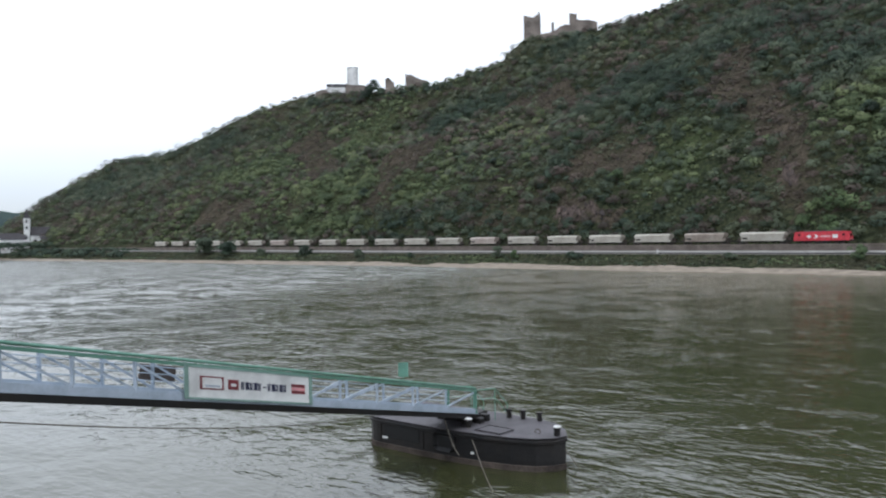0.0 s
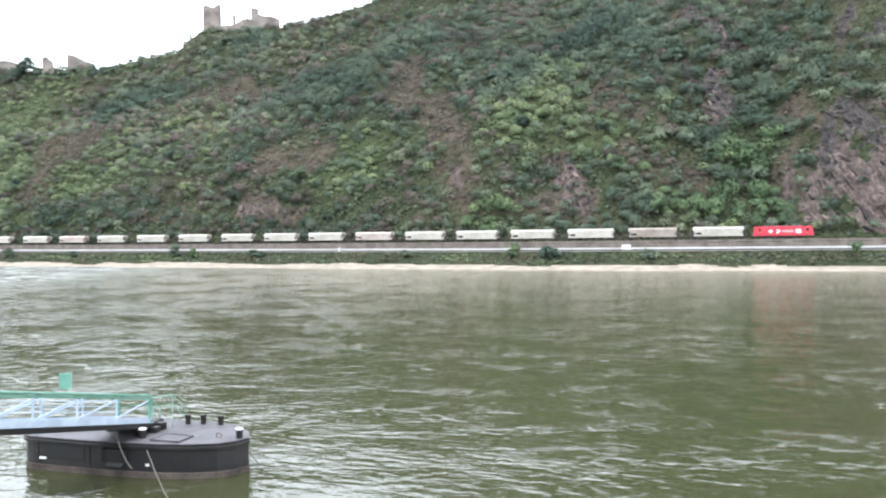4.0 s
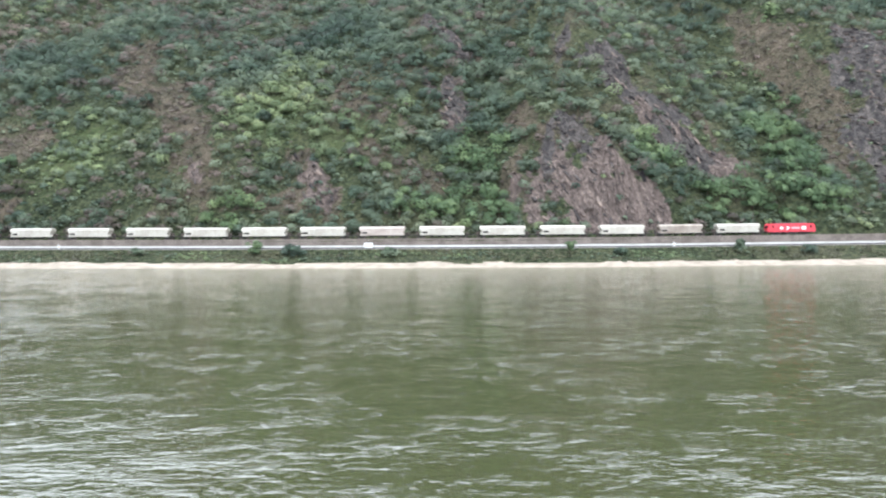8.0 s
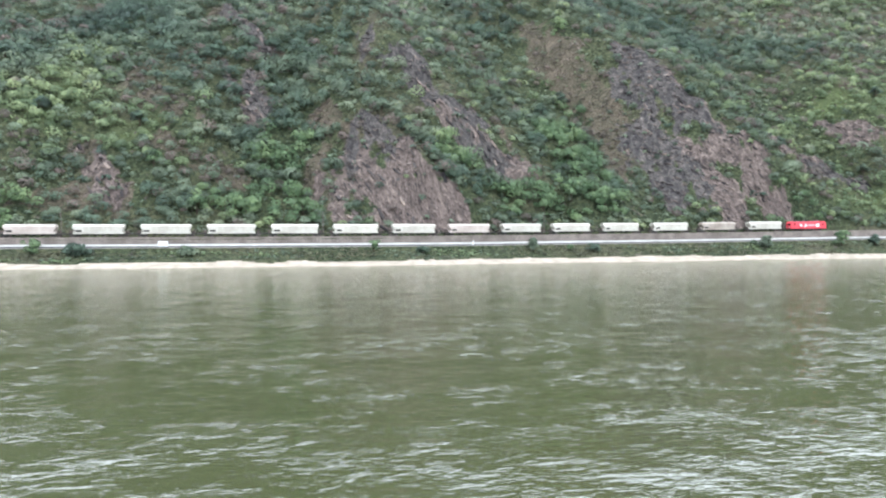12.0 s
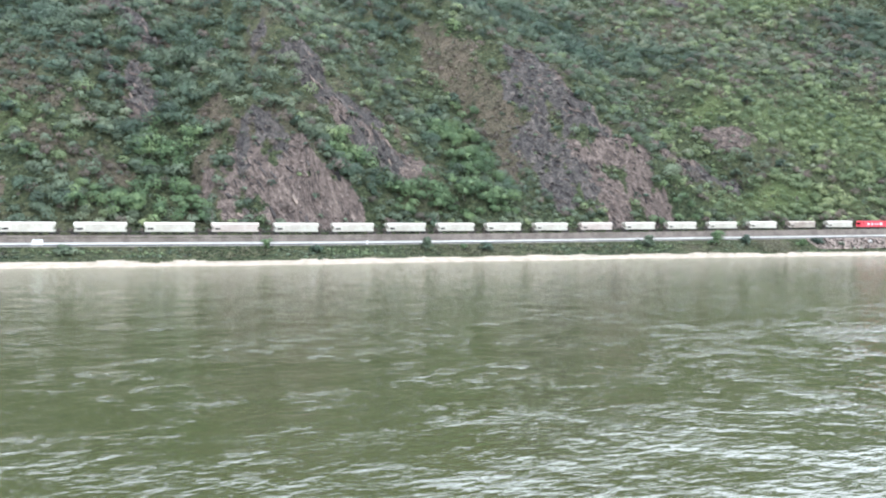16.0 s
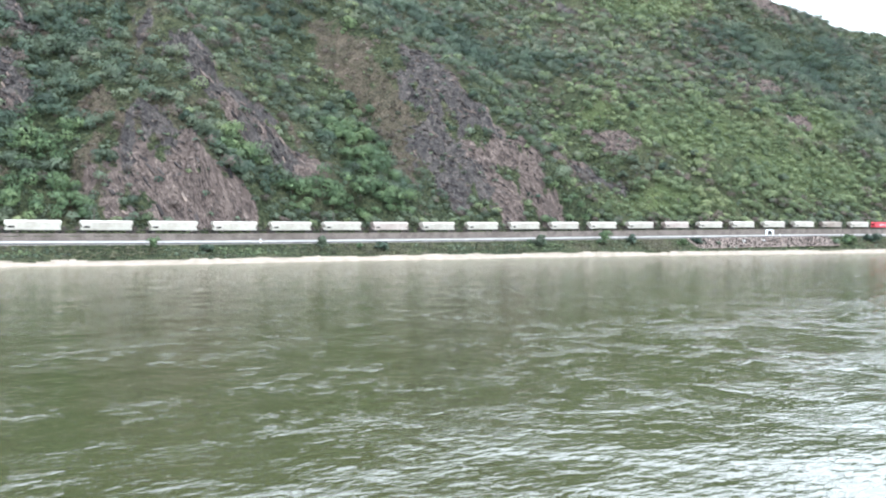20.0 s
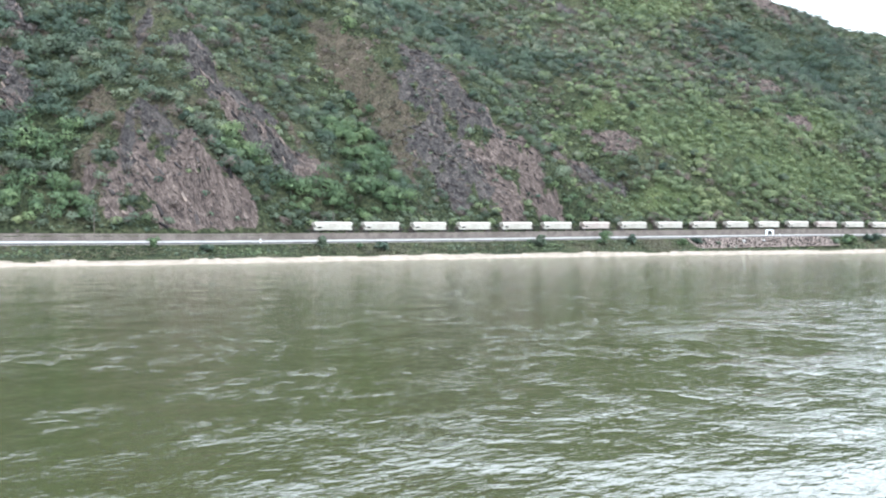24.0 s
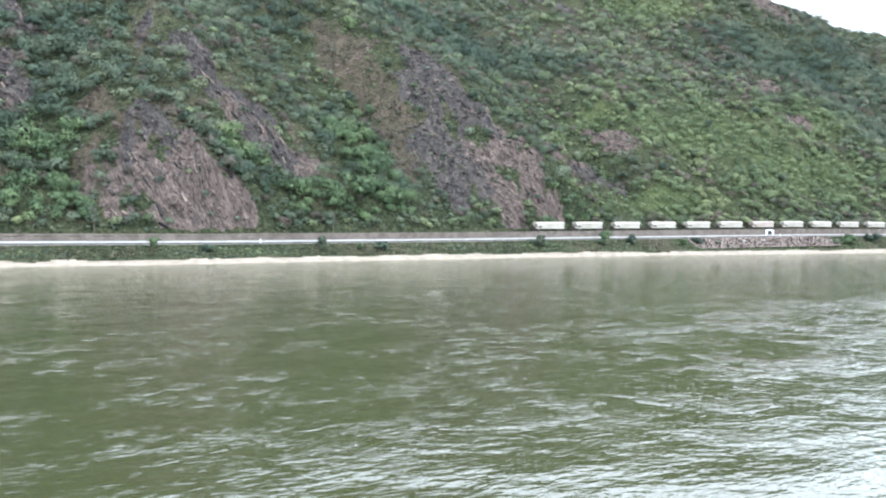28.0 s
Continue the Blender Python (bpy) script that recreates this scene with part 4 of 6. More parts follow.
    x, y = plan(s, u)
    r = .45 + 1.5 * rng.random(len(s)) ** 2.2
    c = np.stack([x, y, ground_z(s, u) + r * .3], -1)
    w = rng.random(len(s))
    leaf_mesh("rock_bushes", c[w < .45], r[w < .45], 34, .26, LEAF_MID, 122, "small green bushes on the rock ribs", "shrubs")
    leaf_mesh("dark_rock_bushes", c[w > .75], r[w > .75] * 1.2, 36, .26, LEAF_DARK, 123, "small dark bushes on the rock ribs", "shrubs")
    w = (w >= .45) & (w <= .75)
    leaf_mesh("dry_rock_tufts", c[w], r[w] * .8, 24, .3, DRY, 124, "dry brown tufts on the rock ribs", "brush")
    # low growth on the bank below the road
    n = 7000
    s, u = rng.uniform(-100, 1400, n), rng.uniform(-24.8, -14.7, n)
    ok = (rough(s / 12, u / 4, 88, 3) > -.4 + np.clip((-21 - u) / 4, 0, .7)) & (~((s > 975) & (s < 1085)) | ((u < -18.5) & (rng.random(n) < .45)))
    s, u = s[ok], u[ok]
    x, y = plan(s, u)
    r = .3 + .7 * rng.random(len(s)) ** 2
    c = np.stack([x, y, ground_z(s, u) + r * .25], -1)
    kind_of = rough(s / 20, u / 6, 93, 2)
    w = kind_of > -.05
    f = kind_of > .22
    leaf_mesh("bank_weeds", c[w & ~f], r[w & ~f], 24, .3, LEAF_MID, 130, "low green weeds on the river bank", "weeds")
    leaf_mesh("fresh_bank_weeds", c[f], r[f], 24, .3, LEAF_LIGHT, 132, "low yellow-green weeds on the river bank", "weeds")
    leaf_mesh("olive_bank_weeds", c[~w], r[~w], 20, .3, OLIVE, 131, "low olive-brown weeds on the river bank", "weeds")


    # trees along the far end of the bank
    n = 420
    s, u = rng.uniform(-160, 175, n), rng.uniform(-20, -4, n)
    x, y = plan(s, u)
    r = 1.2 + 1.8 * rng.random(n)
    leaf_mesh("far_bank_bushes", np.stack([x, y, ground_z(s, u) + r * .4], -1), r, 60, .22, LEAF_DARK, 134, "dark bushes along the far river bank", "bushes")


plant_hillside()


def slabs():
    """Broken slate slabs that stand out of the bare rock along its beds."""
    rng = np.random.default_rng(11)
    n = 90000
    s, u = rng.uniform(330, 1300, n), rng.uniform(8.5, 215, n)
    slate, scree, _ = zones(s, u)
    ok = rng.random(n) < np.clip(np.maximum(slate, scree) * 1.5 - .2, 0, 1) * .75
    s, u = s[ok], u[ok]
    n = len(s)
    x, y = plan(s, u)
    here = np.stack([x, y, ground_z(s, u)], -1)
    x, y = plan(s + .6, u - .8)
    along = np.stack([x, y, ground_z(s + .6, u - .8)], -1) - here
    along[:, 2] = np.clip(along[:, 2], -1.3, -.2)
    along += rng.normal(scale=.3, size=along.shape)
    along /= np.linalg.norm(along, axis=1, keepdims=True)
    side = np.cross(along, rng.normal(size=(n, 3)) * .35 + np.array([0, 0, 1.0]))
    side /= np.linalg.norm(side, axis=1, keepdims=True)
    up = np.cross(side, along)
    size = (.3 + .75 * rng.random(n) ** 3)[:, None]
    dims = np.stack([1.0 + 1.1 * rng.random(n), .35 + .35 * rng.random(n), .22 + .25 * rng.random(n)], -1) * size
    base = np.array([(-1, -1, -1), (1, -1, -1), (1, 1, -1), (-1, 1, -1), (-1, -1, 1), (1, -1, 1), (1, 1, 1), (-1, 1, 1)], float)
    k = base[None] * dims[:, None] * (1 + .22 * rng.normal(size=(n, 8, 3)))
    p = here[:, None] + k[..., :1] * along[:, None] + k[..., 1:2] * side[:, None] + k[..., 2:] * up[:, None]
    quads = np.array(((0, 3, 2, 1), (4, 5, 6, 7), (0, 1, 5, 4), (1, 2, 6, 5), (2, 3, 7, 6), (3, 0, 4, 7)))
    faces = (np.arange(n)[:, None, None] * 8 + quads).reshape(-1, 4)
    ob = mesh_object("slate_slabs", p.reshape(-1, 3).tolist(), faces.tolist(), SLAB)
    tagged(ob, "broken grey-brown slate slabs of the rock ribs", "rocks", kind="stuff")


slabs()

# ---- the goods train ----
PINK = material("faded_red_lettering", (.72, .35, .36), .45, scale=2)


def bogie(parent, x, name="bogie"):
    """A two-axle bogie with its frame, springs and wheels."""
    bm = bmesh.new()
    for y in (-1.0, 1.0):
        box((2.6, .12, .28), (x, y, .62), .03, bm)
        for dx in (-.9, .9):
            box((.34, .2, .34), (x + dx, y, .5), .04, bm)
        box((.7, .22, .3), (x, y, .45), .04, bm)
    box((.4, 2.1, .25), (x, 0, .66), .03, bm)
    b = part(name, bm, DARKSTEEL, parent)
    for dx in (-.9, .9):
        w = bmesh.new()
        for y in (-.75, .75):
            tube([(x + dx, y - .065, .46), (x + dx, y + .065, .46)], .46, 16, w)
        tube([(x + dx, -.7, .46), (x + dx, .7, .46)], .08, 8, w)
        part("wheelset", w, STEEL, b)
    return b


def hopper_wagon(paint, label):
    """A covered bogie hopper wagon: round roof, end slopes that leave the bogies open, chutes below."""
    t = thing("hopper_wagon", Matrix.Identity(4), label, "goods wagon", "wagons of the goods train")
    half = 7.45
    side = [(-half, 3.4), (-half + .1, 2.95), (-half + .5, 2.6), (-half + .8, 2.1), (-half + .65, 1.75), (-half + .15, 1.32), (half - .15, 1.32), (half - .65, 1.75), (half - .8, 2.1), (half - .5, 2.6), (half - .1, 2.95), (half, 3.4)]
    part("hopper_body", prism(side, 2.9), paint, t)
    arc = [(1.47 * math.cos(a), 3.32 + .68 * math.sin(a)) for a in np.linspace(0, math.pi, 11)]
    p = prism([(y, z) for y, z in arc], half * 2 - .35)
    bmesh.ops.rotate(p, verts=p.verts, matrix=Matrix.Rotation(radians(90), 3, "Z"))
    part("roof", p, paint, t, smooth=False)
    bm = bmesh.new()
    for y in (-1.34, 1.34):
        beam((-7.2, y, 1.22), (7.2, y, 1.22), .18, .22, bm)
    part("sole_bar", bm, paint, t)
    bm = bmesh.new()
    for y in (-1.2, 1.2):
        beam((-9.2, y, 1.1), (9.2, y, 1.1), .14, .26, bm)
    for x in (-9.1, -6.2, 6.2, 9.1):
        beam((x, -1.18, 1.12), (x, 1.18, 1.12), .2, .22, bm)
    part("underframe", bm, DARKSTEEL, t)
    for x in np.linspace(-3.3, 3.3, 4):
        bm = bmesh.new()
        v = [bm.verts.new(q) for q in ((x - .8, -1.2, 1.3), (x + .8, -1.2, 1.3), (x + .8, 1.2, 1.3), (x - .8, 1.2, 1.3), (x - .35, -.7, .55), (x + .35, -.7, .55), (x + .35, .7, .55), (x - .35, .7, .55))]
        for q in ((0, 1, 5, 4), (1, 2, 6, 5), (2, 3, 7, 6), (3, 0, 4, 7), (4, 5, 6, 7)):
            bm.faces.new([v[k] for k in q])
        bmesh.ops.recalc_face_normals(bm, faces=bm.faces)
        part("discharge_chute", bm, DARKSTEEL, t)
    for sx in (-1, 1):
        for y in (-1.25, 1.25):
            part("end_stay", beam((sx * 7.0, y, 1.2), (sx * 7.1, y, 3.0), .1, .1), paint, t)
        if sx < 0:
            part("brake_box", box((1.7, .3, .55), (sx * 5.6, -1.42, 2.0), .05), DARKSTEEL, t, "dark brake gear box")
        for y in (-.88, .88):
            part("buffer", tube([(sx * 9.2, y, 1.06), (sx * 9.62, y, 1.06), (sx * 9.63, y, 1.06), (sx * 9.7, y, 1.06)], [.09, .09, .23, .23], 10), DARKSTEEL, t)
        bogie(t, sx * 6.9)
        part("end_platform", box((1.5, 2.5, .12), (sx * 8.4, 0, 1.3), .02), RUST, t, "rusty end platform")
        bm = bmesh.new()
        for y in (-1.15, 1.15):
            tube([(sx * 9.1, y, 1.35), (sx * 9.1, y, 2.35), (sx * 8.0, y, 2.35)], .035, 6, bm)
        tube([(sx * 9.1, -1.15, 2.3), (sx * 9.1, 1.15, 2.3)], .03, 6, bm)
        part("end_handrail", bm, DARKSTEEL, t)
        part("valve_gear", box((.9, 1.7, .8), (sx * 8.0, 0, 1.76), .1), RUST, t, "brown-stained valve gear")
    bm = bmesh.new()
    beam((-half + .6, 0, 4.06), (half - .6, 0, 4.06), .55, .05, bm)
    part("roof_walkway", bm, DARKSTEEL, t)
    for x in np.linspace(-5.6, 5.6, 9):
        bm = bmesh.new()
        if abs(x) < 4.3:
            beam((x, -1.48, 1.35), (x, -1.48, 3.3), .07, .06, bm)
        else:
            beam((x, -1.48, 1.4 if abs(x) < 5.5 else 1.75), (x, -1.48, 3.3), .07, .06, bm)
        part("side_rib", bm, paint, t)
    return t


def locomotive():
    """A red four-axle electric locomotive with two cabs and white blocks on its side."""
    t = thing("locomotive", Matrix.Identity(4), "red electric locomotive with white side panels", "locomotive")
    h = 8.3
    side = [(-h, 1.0), (-h - .02, 2.0), (-h + .32, 3.45), (-h + .7, 3.82), (h - .7, 3.82), (h - .32, 3.45), (h + .02, 2.0), (h, 1.0)]
    bm = prism(side, 2.95)
    bmesh.ops.bevel(bm, geom=[e for e in bm.edges if abs(e.verts[0].co.y - e.verts[1].co.y) < .01], offset=.14, segments=2, affect="EDGES")
    part("body", bm, RED, t)
    part("underframe", box((15.6, 2.6, .35), (0, 0, .93), .05), DARKSTEEL, t)
    part("equipment_case", box((4.2, 2.5, .7), (0, 0, .6), .08), DARKSTEEL, t)
    part("roof_hatch", box((10.5, 2.0, .28), (0, 0, 3.93), .06), DECK, t)
    for sx in (-1, 1):
        bm = bmesh.new()
        beam((sx * 5.5, -.5, 4.15), (sx * 3.6, 0, 4.32), .08, .08, bm)
        beam((sx * 5.5, .5, 4.15), (sx * 3.6, 0, 4.32), .08, .08, bm)
        beam((sx * 3.6, -.8, 4.34), (sx * 3.6, .8, 4.34), .1, .05, bm)
        part("pantograph", bm, STEEL, t, "folded pantograph")
        w = box((.06, 2.1, .8), (sx * (h - .17), 0, 2.72), .02, turn=Matrix.Rotation(sx * -.23, 4, "Y"))
        part("windscreen", w, GLASS, t)
        for y in (-1.478, 1.478):
            part("cab_window", box((.7, .03, .62), (sx * (h - 1.75), y, 2.8), .01), GLASS, t)
            part("cab_door", box((.72, .03, 2.0), (sx * (h - 2.65), y, 2.15), .01), RED, t)
        for y in (-.95, .95):
            part("headlight", tube([(sx * (h - .02), y, 1.55), (sx * (h + .04), y, 1.55)], .16, 12), WHITE, t)
            part("buffer", tube([(sx * h, y * .93, 1.06), (sx * (h + .55), y * .93, 1.06)], .2, 12), DARKSTEEL, t)
        bogie(t, sx * 4.9)
    for y in (-1.485, 1.485):
        part("white_diamond", moved(prism([(-4.3, 2.35), (-3.5, 1.75), (-2.7, 2.35), (-3.5, 2.95)], .03), y), WHITE, t)
        part("white_chevron", moved(prism([(-2.2, 1.8), (-1.5, 1.8), (-.7, 2.35), (-1.5, 2.9), (-2.2, 2.9), (-1.4, 2.35)], .03), y), WHITE, t)
        part("pale_band", moved(prism([(-.4, 2.2), (.5, 2.0), (2.9, 2.05), (2.9, 2.65), (.5, 2.7), (-.4, 2.5)], .03), y), PINK, t)
        part("white_panel", moved(prism([(3.4, 1.8), (4.9, 1.8), (4.9, 2.95), (3.4, 2.95)], .03), y), WHITE, t)
    return t




def moved(bm, y):
    bmesh.ops.translate(bm, verts=bm.verts, vec=(0, y, 0))
    return bm


PITCH, LOCO_LEN, SPEED, FRONT = 19.85, 17.3, 23.9, 651.5
loco = locomotive()
white_wagon = hopper_wagon(HOPPER, "white bogie hopper wagon of a goods train")
pink_wagon = hopper_wagon(HOPPER_PINK, "pale pinkish-grey hopper wagon of a goods train")
brown_wagon = hopper_wagon(HOPPER_BROWN, "brown-stained pale hopper wagon of a goods train")
TRAIN = [(loco, LOCO_LEN / 2)]
used = set()
for k in range(20):
    kind_ = brown_wagon if k == 1 else pink_wagon if k in (6, 13) else white_wagon
    w = kind_ if kind_ not in used else copy_thing(kind_, Matrix.Identity(4))
    used.add(kind_)
    TRAIN.append((w, LOCO_LEN + PITCH * (k + .5)))


RUN_AT = [-400, 239.6, 338.9, 438.1, 537.4, 616.8, 651.5, 723.2, 842.7, 938.3, 1081.7, 1321]      # the train's way and where it stands along the plan
RUN_S = [-580, 188, 305.5, 424.7, 535.7, 617.5, 652, 721.9, 840.0, 941.4, 1099.3, 1370]


def on_track(s):
    s = float(np.interp(s, RUN_AT, RUN_S))
    x, y = plan(s, 0.0)
    slope = math.degrees(math.atan(float(rail_z(s + 5) - rail_z(s - 5)) / 10))
    return pose(float(x), float(y), float(rail_z(s)) - .28, 0, -slope, float(heading(s)))


# ---- bushes and small trees along the bank ----
def bank_bush(s, u, high, wide, mat, seed, label):
    """A bush: short tapered stems and a crown of leaf clumps."""
    rng = np.random.default_rng(seed)
    x, y = plan(s, u)
    z = float(ground_z(s, u)) - .15
    t = thing("bush", Matrix.Translation((float(x), float(y), z)), label, "bush", "bushes on the river bank")
    bm = bmesh.new()
    tips = []
    for k in range(5):
        a = rng.uniform(0, 6.28)
        tip = (math.cos(a) * wide * .3, math.sin(a) * wide * .3, high * rng.uniform(.5, .75))
        tube([(0, 0, 0), (tip[0] * .35, tip[1] * .35, tip[2] * .5), tip], [.10, .07, .03], 6, bm)
        tips.append(tip)
    part("stems", bm, BARK, t)
    n = 9 + int(wide * 2)
    c = np.stack([rng.normal(0, wide * .24, n), rng.normal(0, wide * .24, n), rng.uniform(.18, .82, n) * high], -1)
    c[:, :2] *= (1.15 - .65 * c[:, 2:] / high)
    r = rng.uniform(.16, .3, n) * (high + wide) * .55
    crown = leaf_mesh("crown", c, r, 60, .22, mat, seed + 500, "", "", squash=.95)
    crown.parent = t
    return t


BUSHES = [(282, 12.0, 11), (311, 9.5, 9), (345, 5, 7), (385, 6.5, 6), (433, 4.2, 5), (470, 2.6, 4), (522, 5.4, 4.5), (533, 4.2, 3.6), (561, 3.2, 6), (622, 2.2, 5),
          (659, 5.6, 3.6), (671, 3.6, 7), (700, 2.8, 6.5), (753, 4.2, 3.4), (768, 2.6, 5), (806, 4.8, 4.6), (820, 2.3, 2.4), (828, 2.9, 4.5), (900, 4.9, 5.5),
          (934, 6.5, 4.2), (950, 4.6, 4.4), (1000, 2.0, 2.5), (979, 2.4, 4.5), (988, 2.8, 5.5), (1080, 2.6, 5), (1092, 3.6, 10), (1110, 4.4, 9), (1135, 4.0, 8)]
for k, (s, high, wide) in enumerate(BUSHES):
    far = s < 450
    bank_bush(s, -16.5 - 1.6 * ((k * 37) % 10) / 10, high, wide, (LEAF_MID, LEAF_FRESH, LEAF_DARK)[k % 3] if not far else (LEAF_MID, LEAF_DARK)[k % 2], 900 + k,
              "tall dark green bush on the river bank" if high > 5 else "low green bush on the river bank")


# ---- single trees that stand out on the slope ----
def slope_tree(s, u, high, wide, mat, seed, label):
    """A broad-leaved tree: tapered trunk, forked limbs, a crown of lobes with gaps."""
    rng = np.random.default_rng(seed)
    x, y = plan(s, u)
    t = thing("tree", Matrix.Translation((float(x), float(y), float(ground_z(s, u)) - .3)), label, "tree", "trees on the slope")
    part("trunk", tube([(0, 0, 0), (.1, .05, high * .25), (.05, .1, high * .5), (.15, 0, high * .8)], [.26, .2, .14, .05], 8), BARK, t)
    c, r = [], []
    for k in range(7):
        a, h = k * 2.4 + rng.uniform(-.4, .4), high * rng.uniform(.4, .82)
        reach = wide * .5 * rng.uniform(.55, .85) * (1.25 - .7 * h / high)
        tip = (math.cos(a) * reach, math.sin(a) * reach, h)
        part("limb", tube([(.06, .05, h * .62), (tip[0] * .5, tip[1] * .5, h * .85), tip], [.1, .07, .03], 6), BARK, t)
        c.append(tip)
        r.append(wide * rng.uniform(.2, .3))
    c.append((0, 0, high * .86))
    r.append(wide * .28)
    crown = leaf_mesh("crown", np.array(c), np.array(r), 150, .15, mat, seed + 300, "", "", squash=.9)
    crown.parent = t
    return t


for k, (s, u, high, wide, m) in enumerate((
        (617, 80, 8, 8, 0), (624, 84, 7, 7, 0), (580, 98, 8, 7, 0), (588, 60, 6, 6, 0), (640, 52, 6, 7, 0), (676, 48, 6, 6.5, 0), (684, 30, 6, 6, 1), (712, 62, 7, 7, 0), (704, 84, 8, 8, 0),
        (730, 88, 8, 8, 0), (722, 40, 6, 7, 2), (700, 14, 6, 7, 1), (716, 13, 6.5, 8, 1), (735, 14, 6, 7, 1), (768, 34, 5.5, 6.5, 2), (786, 21, 5.5, 6, 2), (794, 19, 6, 7, 0), (776, 31, 5, 6, 0),
        (812, 20, 7, 7, 1), (826, 15, 7.5, 8, 1), (838, 16, 8, 9, 1), (852, 15, 8, 9, 1), (846, 34, 8, 8, 1), (856, 50, 8, 8, 1), (850, 68, 8, 8, 0), (866, 84, 8, 8, 0), (838, 44, 7, 7, 0),
        (930, 44, 5.5, 6.5, 2), (944, 32, 5.5, 6, 0), (912, 50, 5, 5.5, 0), (985, 30, 5.5, 6.5, 2), (1008, 26, 5, 6, 0), (1020, 64, 6, 6.5, 0), (1042, 40, 5, 6, 2), (1070, 58, 5.5, 6.5, 0),
        (1100, 30, 5.5, 6.5, 2), (1125, 72, 6, 7, 0), (1160, 50, 6, 7, 2), (1190, 90, 6.5, 7, 0), (520, 22, 6, 7, 0), (548, 30, 6, 6.5, 1), (470, 40, 6, 7, 0), (430, 60, 7, 7, 0), (380, 30, 7, 8, 0))):
    slope_tree(s, u, high, wide, (LEAF_DARK, LEAF_FRESH, LEAF_MID)[m], 1500 + k, ("dark green round-crowned tree on the slope", "fresh green leafy tree at the foot of the slope", "green spreading tree on the slope")[m])


# ---- things beside the road and the railway ----
def beside(name, s, u, z, label, category, group="", base="road"):
    x, y = plan(s, u)
    b = float(road_z(s) if base == "road" else rail_z(s))
    return thing(name, pose(float(x), float(y), b + z, 0, 0, float(heading(s))), label, category, group)


t = beside("road_sign", 692.8, -13.12, .15, "white rectangular board on the road parapet", "sign")
part("board", box((2.7, .06, 1.5), (0, 0, .95), .02), WHITE, t)
part("faded_line", box((1.7, .02, .16), (0, -.045, 1.05), .0), CONCRETE, t, "unreadable grey line")
for x in (-.9, .9):
    part("post", box((.08, .08, 1.6), (x, .07, .8), .01), STEEL, t)
post = beside("marker_post", 594, -13.15, 0, "small white marker post at the road edge", "post", "marker posts")
part("shaft", box((.42, .18, 1.25), (0, 0, .85), .04), WHITE, post)
part("foot", box((.5, .26, .2), (0, 0, .12), .02), CONCRETE, post)
for s in (786.5, 1046):
    x, y = plan(s, -13.15)
    copy_thing(post, pose(float(x), float(y), float(road_z(s)), 0, 0, float(heading(s))))

t = beside("underpass_portal", 1050, -3.62, 0, "white arched portal in the grey wall", "portal")
arch = [(1.3 * math.cos(a), 1.5 + 1.0 * math.sin(a)) for a in np.linspace(0, math.pi, 9)]
bm = bmesh.new()
ring_in = [(1.3, 0)] + arch + [(-1.3, 0)]
ring_out = [(2.3, 0)] + [(2.3, 1.5), (2.3, 2.9), (1.2, 2.9), (.6, 2.9), (0, 2.9), (-.6, 2.9), (-1.2, 2.9), (-2.3, 2.9), (-2.3, 1.5)] + [(-2.3, 0)]
vs = [[bm.verts.new((x, y, z)) for x, z in ring] for ring in (ring_in, ring_out) for y in (-.2, .2)]
for a, b in ((0, 2), (3, 1), (1, 0), (2, 3)):
    for i in range(len(ring_in) - 1):
        bm.faces.new((vs[a][i], vs[a][i + 1], vs[b][i + 1], vs[b][i]))
bmesh.ops.recalc_face_normals(bm, faces=bm.faces)
bmesh.ops.scale(bm, vec=(1.25, 1, 1.15), verts=bm.verts)
part("surround", bm, WHITE, t)
bm = prism([(1.32, 0)] + arch + [(-1.32, 0)], .1)
bmesh.ops.scale(bm, vec=(1.25, 1, 1.15), verts=bm.verts)
part("dark_opening", bm, BLACK, t, "dark arched opening")
for s in (1018, 1031):
    t = beside("drain_outlet", s, -16.4, -2.6, "pale concrete drain outlet in the stone slope", "drain", "drain outlets")
    part("frame", box((1.3, .9, 2.0), (0, 0, .6), .08), CONCRETE, t)
    part("pipe", tube([(0, -.47, .6), (0, -.40, .6)], .32, 12), BLACK, t)


def mast():
    t = thing("catenary_mast", Matrix.Identity(4), "grey steel mast with a bracket beside the railway", "mast", "masts along the railway")
    part("pole", box((.26, .26, 8.2), (0, 0, 4.1), .03, taper=.7), STEEL, t)
    part("bracket", beam((0, 0, 6.6), (0, -3.1, 6.9), .09, .09), STEEL, t)
    part("stay", beam((0, 0, 7.9), (0, -2.9, 6.95), .05, .05), STEEL, t)
    part("steady_arm", beam((0, -.2, 5.7), (0, -2.8, 5.6), .05, .05), STEEL, t)
    part("insulator", tube([(0, -.35, 6.62), (0, -.75, 6.66)], .1, 8), DECK, t)
    return t


first = mast()
for k, s in enumerate((822, 903, 741, 660, 579, 498, 417, 336, 984, 1065, 1146)):
    x, y = plan(s, 6.75)
    m = pose(float(x), float(y), float(rail_z(s)) - .5, 0, 0, float(heading(s)))
    if k:
        copy_thing(first, m)
    else:
        first.matrix_world = m

